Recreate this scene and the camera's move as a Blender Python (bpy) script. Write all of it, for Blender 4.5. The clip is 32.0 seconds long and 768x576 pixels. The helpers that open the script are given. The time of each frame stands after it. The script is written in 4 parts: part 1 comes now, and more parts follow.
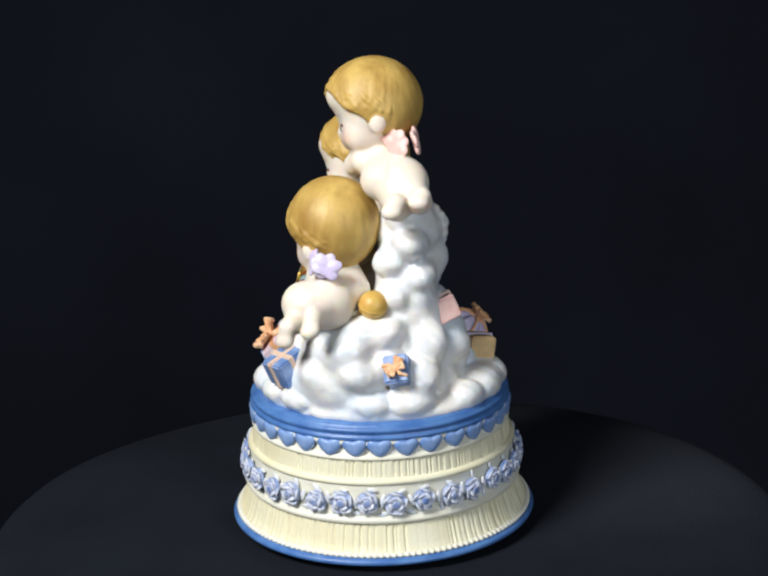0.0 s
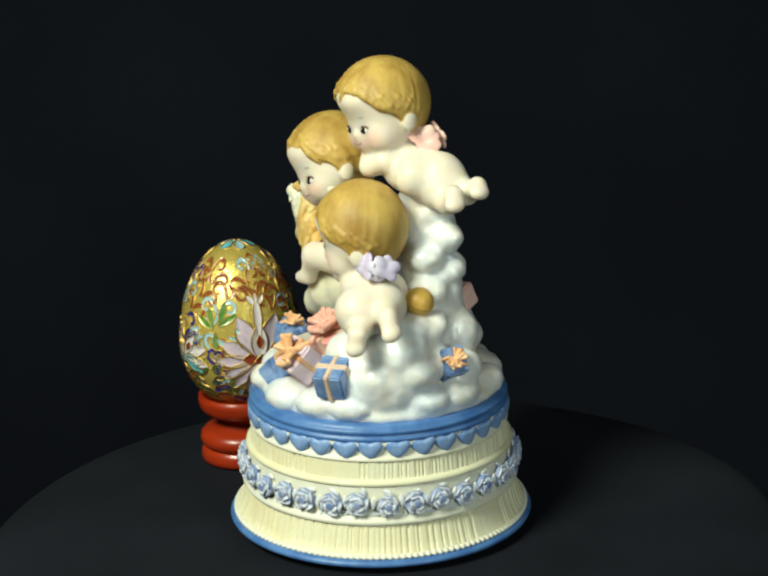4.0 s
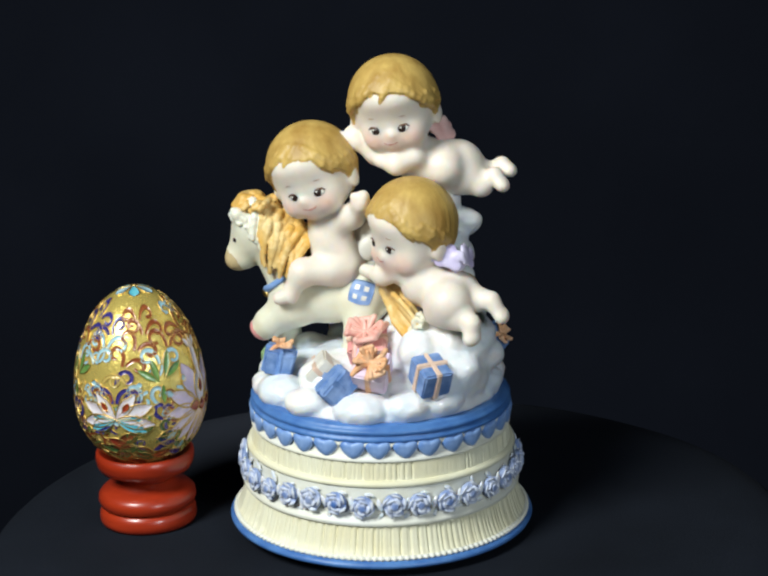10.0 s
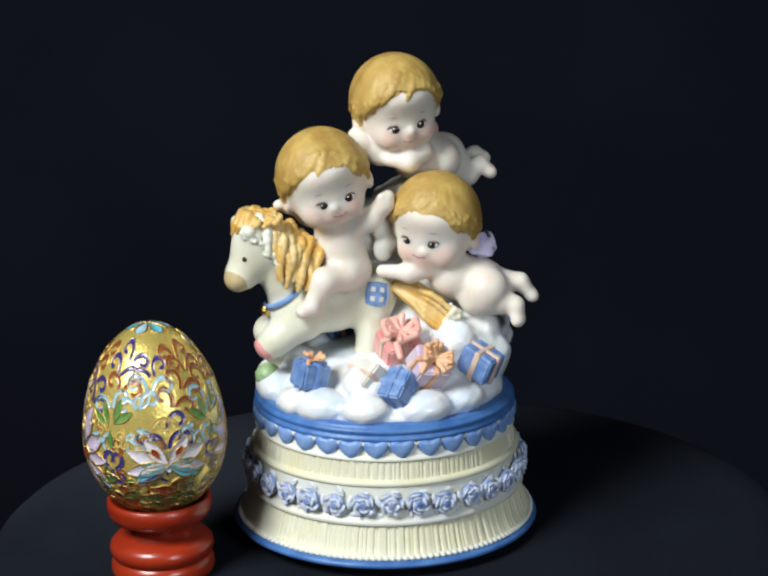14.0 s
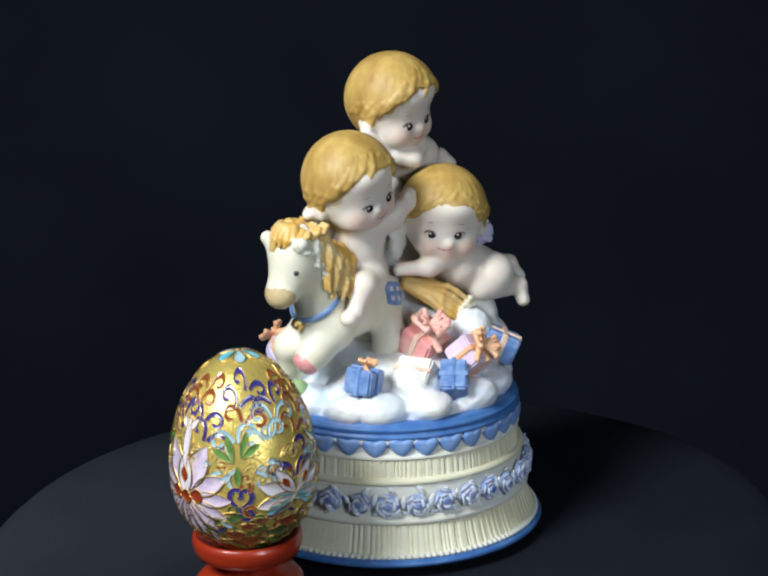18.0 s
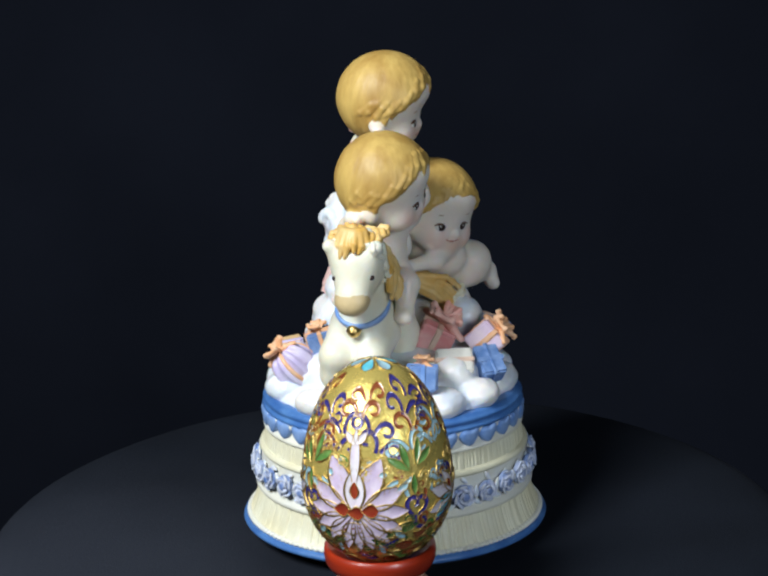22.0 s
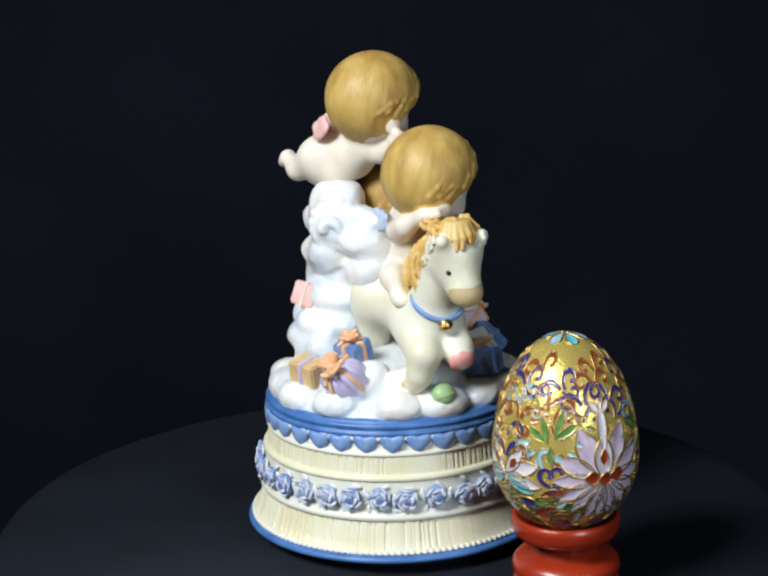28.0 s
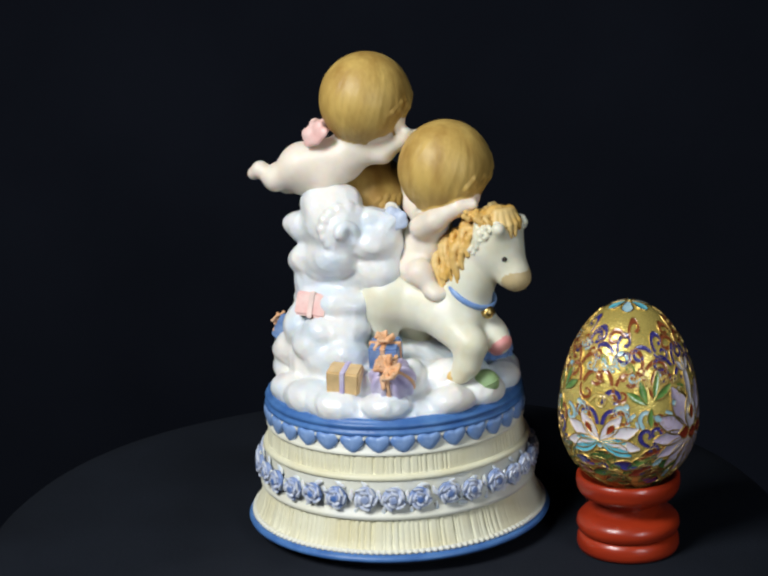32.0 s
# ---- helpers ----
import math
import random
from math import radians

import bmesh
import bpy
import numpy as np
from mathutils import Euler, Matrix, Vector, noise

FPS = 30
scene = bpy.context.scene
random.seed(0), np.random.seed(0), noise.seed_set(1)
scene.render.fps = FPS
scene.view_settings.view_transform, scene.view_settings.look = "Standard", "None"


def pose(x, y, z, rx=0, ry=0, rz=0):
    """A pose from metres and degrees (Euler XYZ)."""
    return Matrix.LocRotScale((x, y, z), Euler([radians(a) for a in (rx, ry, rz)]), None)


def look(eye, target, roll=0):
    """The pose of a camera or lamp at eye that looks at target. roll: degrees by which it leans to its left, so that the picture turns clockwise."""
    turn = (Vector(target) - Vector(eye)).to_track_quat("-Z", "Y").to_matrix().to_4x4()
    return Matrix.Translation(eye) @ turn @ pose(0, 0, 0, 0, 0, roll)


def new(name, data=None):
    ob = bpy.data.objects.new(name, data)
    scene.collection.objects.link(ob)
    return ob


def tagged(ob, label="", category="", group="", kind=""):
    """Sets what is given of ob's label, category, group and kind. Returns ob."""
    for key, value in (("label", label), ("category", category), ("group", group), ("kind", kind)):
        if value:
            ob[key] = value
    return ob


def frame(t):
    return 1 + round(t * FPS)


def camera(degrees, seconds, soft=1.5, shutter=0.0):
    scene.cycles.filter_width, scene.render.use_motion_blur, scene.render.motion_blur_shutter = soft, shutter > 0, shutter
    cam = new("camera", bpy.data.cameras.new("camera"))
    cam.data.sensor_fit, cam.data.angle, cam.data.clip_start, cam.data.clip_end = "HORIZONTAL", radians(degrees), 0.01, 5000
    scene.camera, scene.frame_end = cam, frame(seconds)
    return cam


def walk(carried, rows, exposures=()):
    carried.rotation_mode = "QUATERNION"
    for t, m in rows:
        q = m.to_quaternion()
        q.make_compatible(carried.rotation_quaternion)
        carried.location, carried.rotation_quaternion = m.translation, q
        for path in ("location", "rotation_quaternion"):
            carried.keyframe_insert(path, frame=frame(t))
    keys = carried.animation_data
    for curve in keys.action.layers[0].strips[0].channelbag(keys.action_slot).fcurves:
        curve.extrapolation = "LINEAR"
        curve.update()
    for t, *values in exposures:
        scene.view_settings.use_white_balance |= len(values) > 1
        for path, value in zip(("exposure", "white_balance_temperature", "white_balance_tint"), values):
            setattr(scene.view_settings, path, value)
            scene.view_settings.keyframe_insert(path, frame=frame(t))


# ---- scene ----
# ---- camera ----
cam = camera(22.017, 32.0, soft=2.4)
EYE = look((0.0, -0.6525, 0.2600), (0.00033, 0.31134, -0.00650), -1.7655)
walk(cam, [(0.0, EYE), (32.0, EYE)], exposures=[(0.0, 0.0, 6500, 10), (0.5, 0.0, 6500, 10), (1.0, -0.33, 7600, -9), (2.0, -0.08, 7800, -9), (3.5, -0.04, 7500, -11), (6.0, -0.1, 7000, -2), (7.0, -0.10, 6400, 0), (9.0, -0.09, 6250, 3), (13.0, -0.13, 6150, 7), (17.0, -0.04, 6050, 7), (19.0, 0.04, 6000, 8), (25.0, 0.02, 6000, 8), (32.0, -0.36, 6300, 8)])

# ---- world and lamps ----
world = bpy.data.worlds.new("world")
scene.world = world
world.use_nodes = True
world.node_tree.nodes["Background"].inputs[0].default_value = (0.55, 0.65, 1.0, 1)
world.node_tree.nodes["Background"].inputs[1].default_value = 0.03


def lamp(name, eye, target, size, power, color):
    data = bpy.data.lights.new(name, "AREA")
    data.shape, data.size, data.energy, data.color = "DISK", size, power, color
    ob = new(name, data)
    ob.matrix_world = look(eye, target)
    return ob


lamp("desk_lamp_left", (-0.50, -0.56, 0.73), (0, 0, 0.07), 0.38, 13.8, (1.0, 0.985, 0.96))
lamp("desk_lamp_right", (0.40, -0.80, 0.33), (0, 0, 0.08), 0.26, 2.8, (0.88, 0.93, 1.0))


# ---- materials ----
def material(name, color, rough=0.5, metal=0.0, var=0.12, dark=None, grain=900.0, patch=120.0, bump=0.15, coat=0.0, stretch=None, spec=0.5, soft=0.0):
    """A painted surface: a base colour with broad patches towards a second colour, fine grain and relief."""
    m = bpy.data.materials.new(name)
    m.use_nodes = True
    n, l = m.node_tree.nodes, m.node_tree.links
    bs = n["Principled BSDF"]
    bs.inputs["Metallic"].default_value = metal
    bs.inputs["Coat Weight"].default_value = coat
    bs.inputs["Coat Roughness"].default_value = 0.12
    bs.inputs["Specular IOR Level"].default_value = spec
    if soft:
        bs.inputs["Subsurface Weight"].default_value, bs.inputs["Subsurface Scale"].default_value = soft, 0.0028
        bs.inputs["Subsurface Radius"].default_value = (1.0, 0.7, 0.45)
    co = n.new("ShaderNodeTexCoord")
    src = co.outputs["Object"]
    if stretch:
        mp = n.new("ShaderNodeMapping")
        mp.inputs["Scale"].default_value = stretch
        l.new(src, mp.inputs[0])
        src = mp.outputs[0]
    big, fine = n.new("ShaderNodeTexNoise"), n.new("ShaderNodeTexNoise")
    big.inputs["Scale"].default_value, fine.inputs["Scale"].default_value = patch, grain
    big.inputs["Detail"].default_value, fine.inputs["Detail"].default_value = 4, 3
    l.new(src, big.inputs[0]), l.new(src, fine.inputs[0])
    dark = dark or tuple(c * (1 - 2.2 * var) for c in color)
    ramp = n.new("ShaderNodeMapRange")
    ramp.inputs[1].default_value, ramp.inputs[2].default_value = 0.38, 0.72
    l.new(big.outputs[0], ramp.inputs[0])
    mix = n.new("ShaderNodeMix")
    mix.data_type = "RGBA"
    mix.inputs[6].default_value, mix.inputs[7].default_value = (*color, 1), (*dark, 1)
    l.new(ramp.outputs[0], mix.inputs[0])
    mix2 = n.new("ShaderNodeMix")
    mix2.data_type, mix2.blend_type = "RGBA", "MULTIPLY"
    mix2.inputs[0].default_value = min(1.0, var * 2.5)
    l.new(mix.outputs[2], mix2.inputs[6])
    val = n.new("ShaderNodeMapRange")
    val.inputs[3].default_value, val.inputs[4].default_value = 0.72, 1.18
    l.new(fine.outputs[0], val.inputs[0]), l.new(val.outputs[0], mix2.inputs[7])
    l.new(mix2.outputs[2], bs.inputs["Base Color"])
    rr = n.new("ShaderNodeMapRange")
    rr.inputs[3].default_value, rr.inputs[4].default_value = max(0.03, rough - 0.1), min(1, rough + 0.12)
    l.new(big.outputs[0], rr.inputs[0]), l.new(rr.outputs[0], bs.inputs["Roughness"])
    if bump:
        b = n.new("ShaderNodeBump")
        b.inputs["Strength"].default_value, b.inputs["Distance"].default_value = bump, 0.0006
        l.new(fine.outputs[0], b.inputs["Height"]), l.new(b.outputs[0], bs.inputs["Normal"])
    return m




def skin(*cheeks):
    """Pale painted resin with a soft rose blush brushed on the cheeks, at the points given."""
    m = material("painted_skin_resin", (0.84, 0.76, 0.66), 0.45, var=0.05, grain=700, patch=90, bump=0.1, soft=0.6)
    n, l = m.node_tree.nodes, m.node_tree.links
    bs = n["Principled BSDF"]
    co = n.new("ShaderNodeTexCoord")
    for c in cheeks:
        d, r, mix = n.new("ShaderNodeVectorMath"), n.new("ShaderNodeMapRange"), n.new("ShaderNodeMix")
        d.operation, r.interpolation_type, mix.data_type = "DISTANCE", "SMOOTHSTEP", "RGBA"
        d.inputs[1].default_value = [x / 1000 for x in c]
        r.inputs[1].default_value, r.inputs[2].default_value, r.inputs[3].default_value, r.inputs[4].default_value = 0.0005, 0.0060, 0.5, 0.0
        mix.inputs[7].default_value = (0.78, 0.44, 0.34, 1)
        l.new(co.outputs["Object"], d.inputs[0]), l.new(d.outputs["Value"], r.inputs[0]), l.new(r.outputs[0], mix.inputs[0])
        l.new(bs.inputs["Base Color"].links[0].from_socket, mix.inputs[6]), l.new(mix.outputs[2], bs.inputs["Base Color"])
    return m


HAIR = material("painted_caramel_hair", (0.60, 0.41, 0.115), 0.5, var=0.2, dark=(0.36, 0.205, 0.042), grain=420, patch=130, bump=0.4, stretch=(1, 1, 0.4))
EYE_PAINT = material("dark_eye_paint", (0.03, 0.018, 0.015), 0.25, var=0.05, bump=0)
LASH = material("brown_lash_paint", (0.16, 0.075, 0.035), 0.4, var=0.05, bump=0)
BROW = material("faint_brown_brow_paint", (0.52, 0.36, 0.22), 0.45, var=0.05, bump=0)
LIP = material("rose_lip_paint", (0.62, 0.27, 0.20), 0.45, var=0.05, bump=0)
PINK = material("pink_paint", (0.76, 0.30, 0.29), 0.42, var=0.1, dark=(0.80, 0.48, 0.44), patch=160)
LAVENDER = material("lavender_paint", (0.55, 0.48, 0.74), 0.42, var=0.1, dark=(0.72, 0.68, 0.84), patch=160)
WING_PINK = material("pale_pink_paint", (0.82, 0.48, 0.44), 0.42, var=0.1, dark=(0.84, 0.62, 0.57), patch=200)
DUSK_BLUE = material("dusky_blue_paint", (0.36, 0.44, 0.62), 0.42, var=0.12, dark=(0.60, 0.67, 0.78), patch=220)
HORSE = material("painted_ivory_resin", (0.78, 0.77, 0.645), 0.42, var=0.06, dark=(0.73, 0.69, 0.50), grain=600, patch=70, bump=0.12, soft=0.25)
TAN = material("tan_paint", (0.60, 0.47, 0.25), 0.45, var=0.08)
MANE = material("golden_caramel_paint", (0.68, 0.40, 0.085), 0.45, var=0.14, dark=(0.74, 0.58, 0.27), grain=600, patch=110, bump=0.3)
CLOUD = material("pearly_white_paint", (0.86, 0.84, 0.80), 0.34, var=0.06, dark=(0.66, 0.755, 0.86), grain=330, patch=55, bump=0.6, coat=0.36, soft=0.25)
CREAM = material("cream_resin", (0.77, 0.755, 0.575), 0.48, var=0.06, dark=(0.72, 0.67, 0.44), grain=800, patch=60, bump=0.15)
CREAM_PALE = material("pale_cream_resin", (0.76, 0.75, 0.62), 0.48, var=0.06, dark=(0.72, 0.73, 0.68), grain=800, patch=60, bump=0.15)
BLUE = material("cornflower_blue_paint", (0.055, 0.150, 0.41), 0.38, var=0.14, dark=(0.10, 0.235, 0.52), grain=600, patch=140, bump=0.2)
HEART_BLUE = material("light_cornflower_paint", (0.15, 0.28, 0.60), 0.36, var=0.12, dark=(0.28, 0.42, 0.70), grain=600, patch=200, bump=0.2)
GIFT_BLUE = material("washed_blue_paint", (0.12, 0.225, 0.48), 0.42, var=0.16, dark=(0.28, 0.40, 0.66), grain=500, patch=260, bump=0.3)
PEACH = material("peach_orange_paint", (0.80, 0.42, 0.20), 0.42, var=0.14, dark=(0.80, 0.55, 0.36), grain=500, patch=300, bump=0.25)
PALE_PEACH = material("pale_peach_paint", (0.78, 0.58, 0.45), 0.42, var=0.1, patch=200)
WHITE_GIFT = material("white_gift_paint", (0.78, 0.76, 0.68), 0.42, var=0.08, patch=200)
PINK_PALE = material("pale_rose_ribbon_paint", (0.86, 0.66, 0.60), 0.42, var=0.08, patch=200)
LAVENDER_PALE = material("pale_lilac_paint", (0.72, 0.58, 0.72), 0.42, var=0.1, dark=(0.80, 0.66, 0.70), patch=160)
YELLOW = material("mustard_paint", (0.62, 0.42, 0.10), 0.4, var=0.12, dark=(0.55, 0.30, 0.06), patch=200)
PINK_BOW = material("salmon_pink_paint", (0.80, 0.40, 0.33), 0.42, var=0.12, dark=(0.82, 0.55, 0.46), patch=260)
STRAW = material("straw_yellow_paint", (0.78, 0.55, 0.27), 0.42, var=0.1, patch=200)
GREEN = material("soft_green_paint", (0.34, 0.50, 0.24), 0.42, var=0.12, patch=150)
BRASS = material("brass", (0.70, 0.50, 0.18), 0.3, metal=1.0, var=0.1, patch=300, bump=0.1)
WOOD = material("red_lacquered_wood", (0.36, 0.032, 0.008), 0.32, var=0.16, dark=(0.24, 0.018, 0.005), grain=200, patch=40, bump=0.12, coat=0.3, stretch=(1, 1, 6))
VELVET = material("black_cloth", (0.0097, 0.0124, 0.0187), 0.95, var=0.15, grain=1600, patch=18, bump=0.4, spec=0.1)


def paler_stretch(m, at, reach, color):
    """A stretch of the cloth in a paler colour, fading out unevenly with distance from at."""
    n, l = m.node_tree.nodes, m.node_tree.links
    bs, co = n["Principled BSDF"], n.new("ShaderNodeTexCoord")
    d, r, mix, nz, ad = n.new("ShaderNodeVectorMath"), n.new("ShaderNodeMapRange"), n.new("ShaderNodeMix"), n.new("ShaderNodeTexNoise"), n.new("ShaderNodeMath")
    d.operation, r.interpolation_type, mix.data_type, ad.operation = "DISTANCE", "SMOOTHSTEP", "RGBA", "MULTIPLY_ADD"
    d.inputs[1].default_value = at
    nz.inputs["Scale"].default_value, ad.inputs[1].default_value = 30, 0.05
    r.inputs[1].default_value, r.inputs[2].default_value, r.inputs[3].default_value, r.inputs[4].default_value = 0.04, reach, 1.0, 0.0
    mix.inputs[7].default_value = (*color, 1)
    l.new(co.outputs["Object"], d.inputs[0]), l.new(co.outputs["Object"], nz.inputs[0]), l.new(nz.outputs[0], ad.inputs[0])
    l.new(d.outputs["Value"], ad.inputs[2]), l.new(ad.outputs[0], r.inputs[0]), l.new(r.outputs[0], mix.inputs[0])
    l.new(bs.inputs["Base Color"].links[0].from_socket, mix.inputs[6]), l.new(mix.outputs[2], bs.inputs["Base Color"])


# one broad paler patch on the cloth, turning with it
paler_stretch(VELVET, (-0.075, 0.085, -0.005), 0.15, (0.022, 0.0255, 0.035))
BACKCLOTH = material("black_backdrop_cloth", (0.0158, 0.0190, 0.0300), 0.95, var=0.15, grain=900, patch=3, bump=0.3, spec=0.05)
GOLD = material("gold_enamel_ground", (0.92, 0.72, 0.19), 0.25, metal=0.58, var=0.12, dark=(0.80, 0.62, 0.16), grain=1500, patch=260, bump=0.3, coat=0.4)
WIRE = material("gilt_wire", (0.66, 0.45, 0.14), 0.46, metal=1.0, var=0.12, bump=0)
ENAMEL = {k: material(k + "_enamel", c, 0.18, var=0.14, dark=d, grain=900, patch=350, bump=0.05, coat=0.6) for k, c, d in (
    ("navy", (0.035, 0.03, 0.16), (0.06, 0.05, 0.25)), ("brown", (0.22, 0.055, 0.02), (0.32, 0.10, 0.03)), ("sky", (0.30, 0.52, 0.60), (0.45, 0.62, 0.66)),
    ("leaf", (0.085, 0.21, 0.045), (0.20, 0.34, 0.09)), ("lilac", (0.62, 0.50, 0.66), (0.74, 0.64, 0.74)), ("white", (0.78, 0.74, 0.76), (0.74, 0.64, 0.72)),
    ("cyan", (0.10, 0.46, 0.58), (0.22, 0.60, 0.68)), ("maroon", (0.24, 0.03, 0.015), (0.32, 0.06, 0.02)), ("moss", (0.05, 0.11, 0.03), (0.10, 0.17, 0.05)), ("gilt", (0.62, 0.48, 0.14), (0.50, 0.36, 0.10)))}


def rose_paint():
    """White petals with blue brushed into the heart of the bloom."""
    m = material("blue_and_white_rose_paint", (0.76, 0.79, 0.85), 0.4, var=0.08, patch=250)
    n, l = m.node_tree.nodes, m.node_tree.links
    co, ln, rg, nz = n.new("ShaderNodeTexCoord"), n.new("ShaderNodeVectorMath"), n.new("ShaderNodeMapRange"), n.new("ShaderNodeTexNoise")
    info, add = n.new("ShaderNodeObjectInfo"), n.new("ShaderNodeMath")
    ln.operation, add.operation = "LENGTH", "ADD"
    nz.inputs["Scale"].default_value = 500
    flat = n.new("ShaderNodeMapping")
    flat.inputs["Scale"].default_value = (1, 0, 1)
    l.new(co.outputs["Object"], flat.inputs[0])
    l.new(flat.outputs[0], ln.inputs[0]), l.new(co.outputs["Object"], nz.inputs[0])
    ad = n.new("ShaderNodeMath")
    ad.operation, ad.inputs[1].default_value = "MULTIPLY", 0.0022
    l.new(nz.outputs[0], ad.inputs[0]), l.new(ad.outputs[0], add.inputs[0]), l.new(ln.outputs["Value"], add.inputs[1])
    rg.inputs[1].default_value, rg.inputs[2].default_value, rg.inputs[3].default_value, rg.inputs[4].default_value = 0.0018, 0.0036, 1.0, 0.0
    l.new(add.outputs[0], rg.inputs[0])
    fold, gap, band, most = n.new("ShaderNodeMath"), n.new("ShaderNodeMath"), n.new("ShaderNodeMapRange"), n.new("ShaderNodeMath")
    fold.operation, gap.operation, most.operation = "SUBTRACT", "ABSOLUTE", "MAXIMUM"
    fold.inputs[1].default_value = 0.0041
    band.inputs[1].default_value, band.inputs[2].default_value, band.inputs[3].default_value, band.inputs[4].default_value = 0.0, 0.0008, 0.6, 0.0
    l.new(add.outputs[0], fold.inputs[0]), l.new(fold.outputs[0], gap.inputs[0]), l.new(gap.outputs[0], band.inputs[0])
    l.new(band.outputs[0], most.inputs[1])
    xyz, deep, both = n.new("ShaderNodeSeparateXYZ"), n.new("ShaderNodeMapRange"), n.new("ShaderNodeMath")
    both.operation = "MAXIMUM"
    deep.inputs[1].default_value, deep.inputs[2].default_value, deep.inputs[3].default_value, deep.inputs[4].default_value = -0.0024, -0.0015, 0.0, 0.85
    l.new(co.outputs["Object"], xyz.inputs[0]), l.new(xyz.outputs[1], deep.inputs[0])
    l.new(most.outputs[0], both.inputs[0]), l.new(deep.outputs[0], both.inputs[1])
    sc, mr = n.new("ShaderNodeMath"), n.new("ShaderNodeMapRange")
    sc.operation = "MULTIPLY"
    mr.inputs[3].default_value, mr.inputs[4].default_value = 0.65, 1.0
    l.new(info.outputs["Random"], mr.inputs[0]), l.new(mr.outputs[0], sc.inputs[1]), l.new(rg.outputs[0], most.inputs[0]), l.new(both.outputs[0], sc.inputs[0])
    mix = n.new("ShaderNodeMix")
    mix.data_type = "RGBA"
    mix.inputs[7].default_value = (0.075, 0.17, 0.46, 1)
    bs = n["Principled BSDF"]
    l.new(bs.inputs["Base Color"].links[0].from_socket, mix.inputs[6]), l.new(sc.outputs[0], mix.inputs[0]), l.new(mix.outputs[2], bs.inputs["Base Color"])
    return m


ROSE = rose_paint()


# ---- mesh helpers (lengths in millimetres) ----
def mesh(name, verts, faces, mats, which=None, smooth=True):
    me = bpy.data.meshes.new(name)
    me.from_pydata((np.asarray(verts, float) * 0.001).tolist(), [], [list(map(int, f)) for f in faces])
    for m in mats if isinstance(mats, (list, tuple)) else [mats]:
        me.materials.append(m)
    if which is not None:
        me.polygons.foreach_set("material_index", np.asarray(which, np.int32))
    me.polygons.foreach_set("use_smooth", np.full(len(me.polygons), smooth))
    me.update()
    return me


def part(name, me, parent, label="", m=None):
    ob = new(name, me)
    ob.parent = parent
    if m is not None:
        ob.matrix_basis = m
    return tagged(ob, label)


def unit(v):
    v = np.asarray(v, float)
    return v / np.linalg.norm(v)


def lathe(name, profile, mats, steps=128, wave=None, which=None, closed=False):
    """A turned body: profile rows (radius, height); wave(angle, row) is added to the radius."""
    a = np.linspace(0, 2 * np.pi, steps, endpoint=False)
    v, f, w = [], [], []
    for i, (r, z) in enumerate(profile):
        rr = r + (wave(a, i) if wave else 0 * a)
        v.append(np.stack([rr * np.cos(a), rr * np.sin(a), z + 0 * a], 1))
    k = len(profile)
    for i in range(k if closed else k - 1):
        j = (i + 1) % k
        for s in range(steps):
            e = (s + 1) % steps
            f.append((i * steps + s, i * steps + e, j * steps + e, j * steps + s))
            w.append(which[i] if which else 0)
    return mesh(name, np.concatenate(v), f, mats, w)


# ---- soft sculpted bodies ----
def ball(c, r, g=0):
    return ("e", np.array(c, float), np.array([r, r, r], float), np.eye(3), g)


def oval(c, r, g=0, x=(1, 0, 0), z=(0, 0, 1)):
    x = unit(x)
    z = unit(np.asarray(z, float) - x * np.dot(x, z))
    return ("e", np.array(c, float), np.array(r, float), np.stack([x, np.cross(z, x), z]), g)


def limb(a, b, ra, rb, g=0):
    return ("c", np.array(a, float), np.array(b, float), ra, rb, g)


def cap(c, r, n, off, ruffle, axes, g=0):
    """A rounded cap cut by a wavy plane, as hair lies on a head; axes: its side, front and up."""
    return ("h", np.array(c, float), r, np.array(n, float), off, ruffle, axes, g)


def one(p, q):
    if p[0] == "e":
        d = (q - p[1]) @ p[3].T
        k0 = np.sqrt(((d / p[2]) ** 2).sum(1)) + 1e-9
        k1 = np.sqrt(((d / p[2] ** 2) ** 2).sum(1)) + 1e-9
        return k0 * (k0 - 1) / k1
    if p[0] == "c":
        ab = p[2] - p[1]
        t = np.clip(((q - p[1]) @ ab) / (ab @ ab), 0, 1)
        return np.sqrt((((q - p[1]) - t[:, None] * ab) ** 2).sum(1)) - (p[3] + t * (p[4] - p[3]))
    d = (q - p[1]) @ p[6].T
    k0 = np.sqrt(((d / p[2]) ** 2).sum(1)) + 1e-9
    k1 = np.sqrt(((d / p[2] ** 2) ** 2).sum(1)) + 1e-9
    az = np.arctan2(d[:, 1], d[:, 0])
    edge = d @ p[3] - p[4] + p[5] * (np.sin(az * 7 + 1) + 0.7 * np.sin(az * 13 + 2.5))
    lock = (0.03 * np.sin(az * 33 + 5 * np.sin(az * 3 + d[:, 2] * 0.15)) + 0.08 * np.sin(az * 13 + 4 * np.sin(az * 5 + 1) + d[:, 2] * 0.35)) * np.clip(1.0 - d[:, 2] / p[2][2], 0, 1)
    return np.maximum(k0 * (k0 - 1) / k1 + lock, edge * 0.8)


def blend(d, e, p, k):
    kk = min(k, 0.5) if p[-1] else k
    hh = np.clip(kk - np.abs(d - e), 0, None) / kk
    return np.minimum(d, e) - hh * hh * kk * 0.25


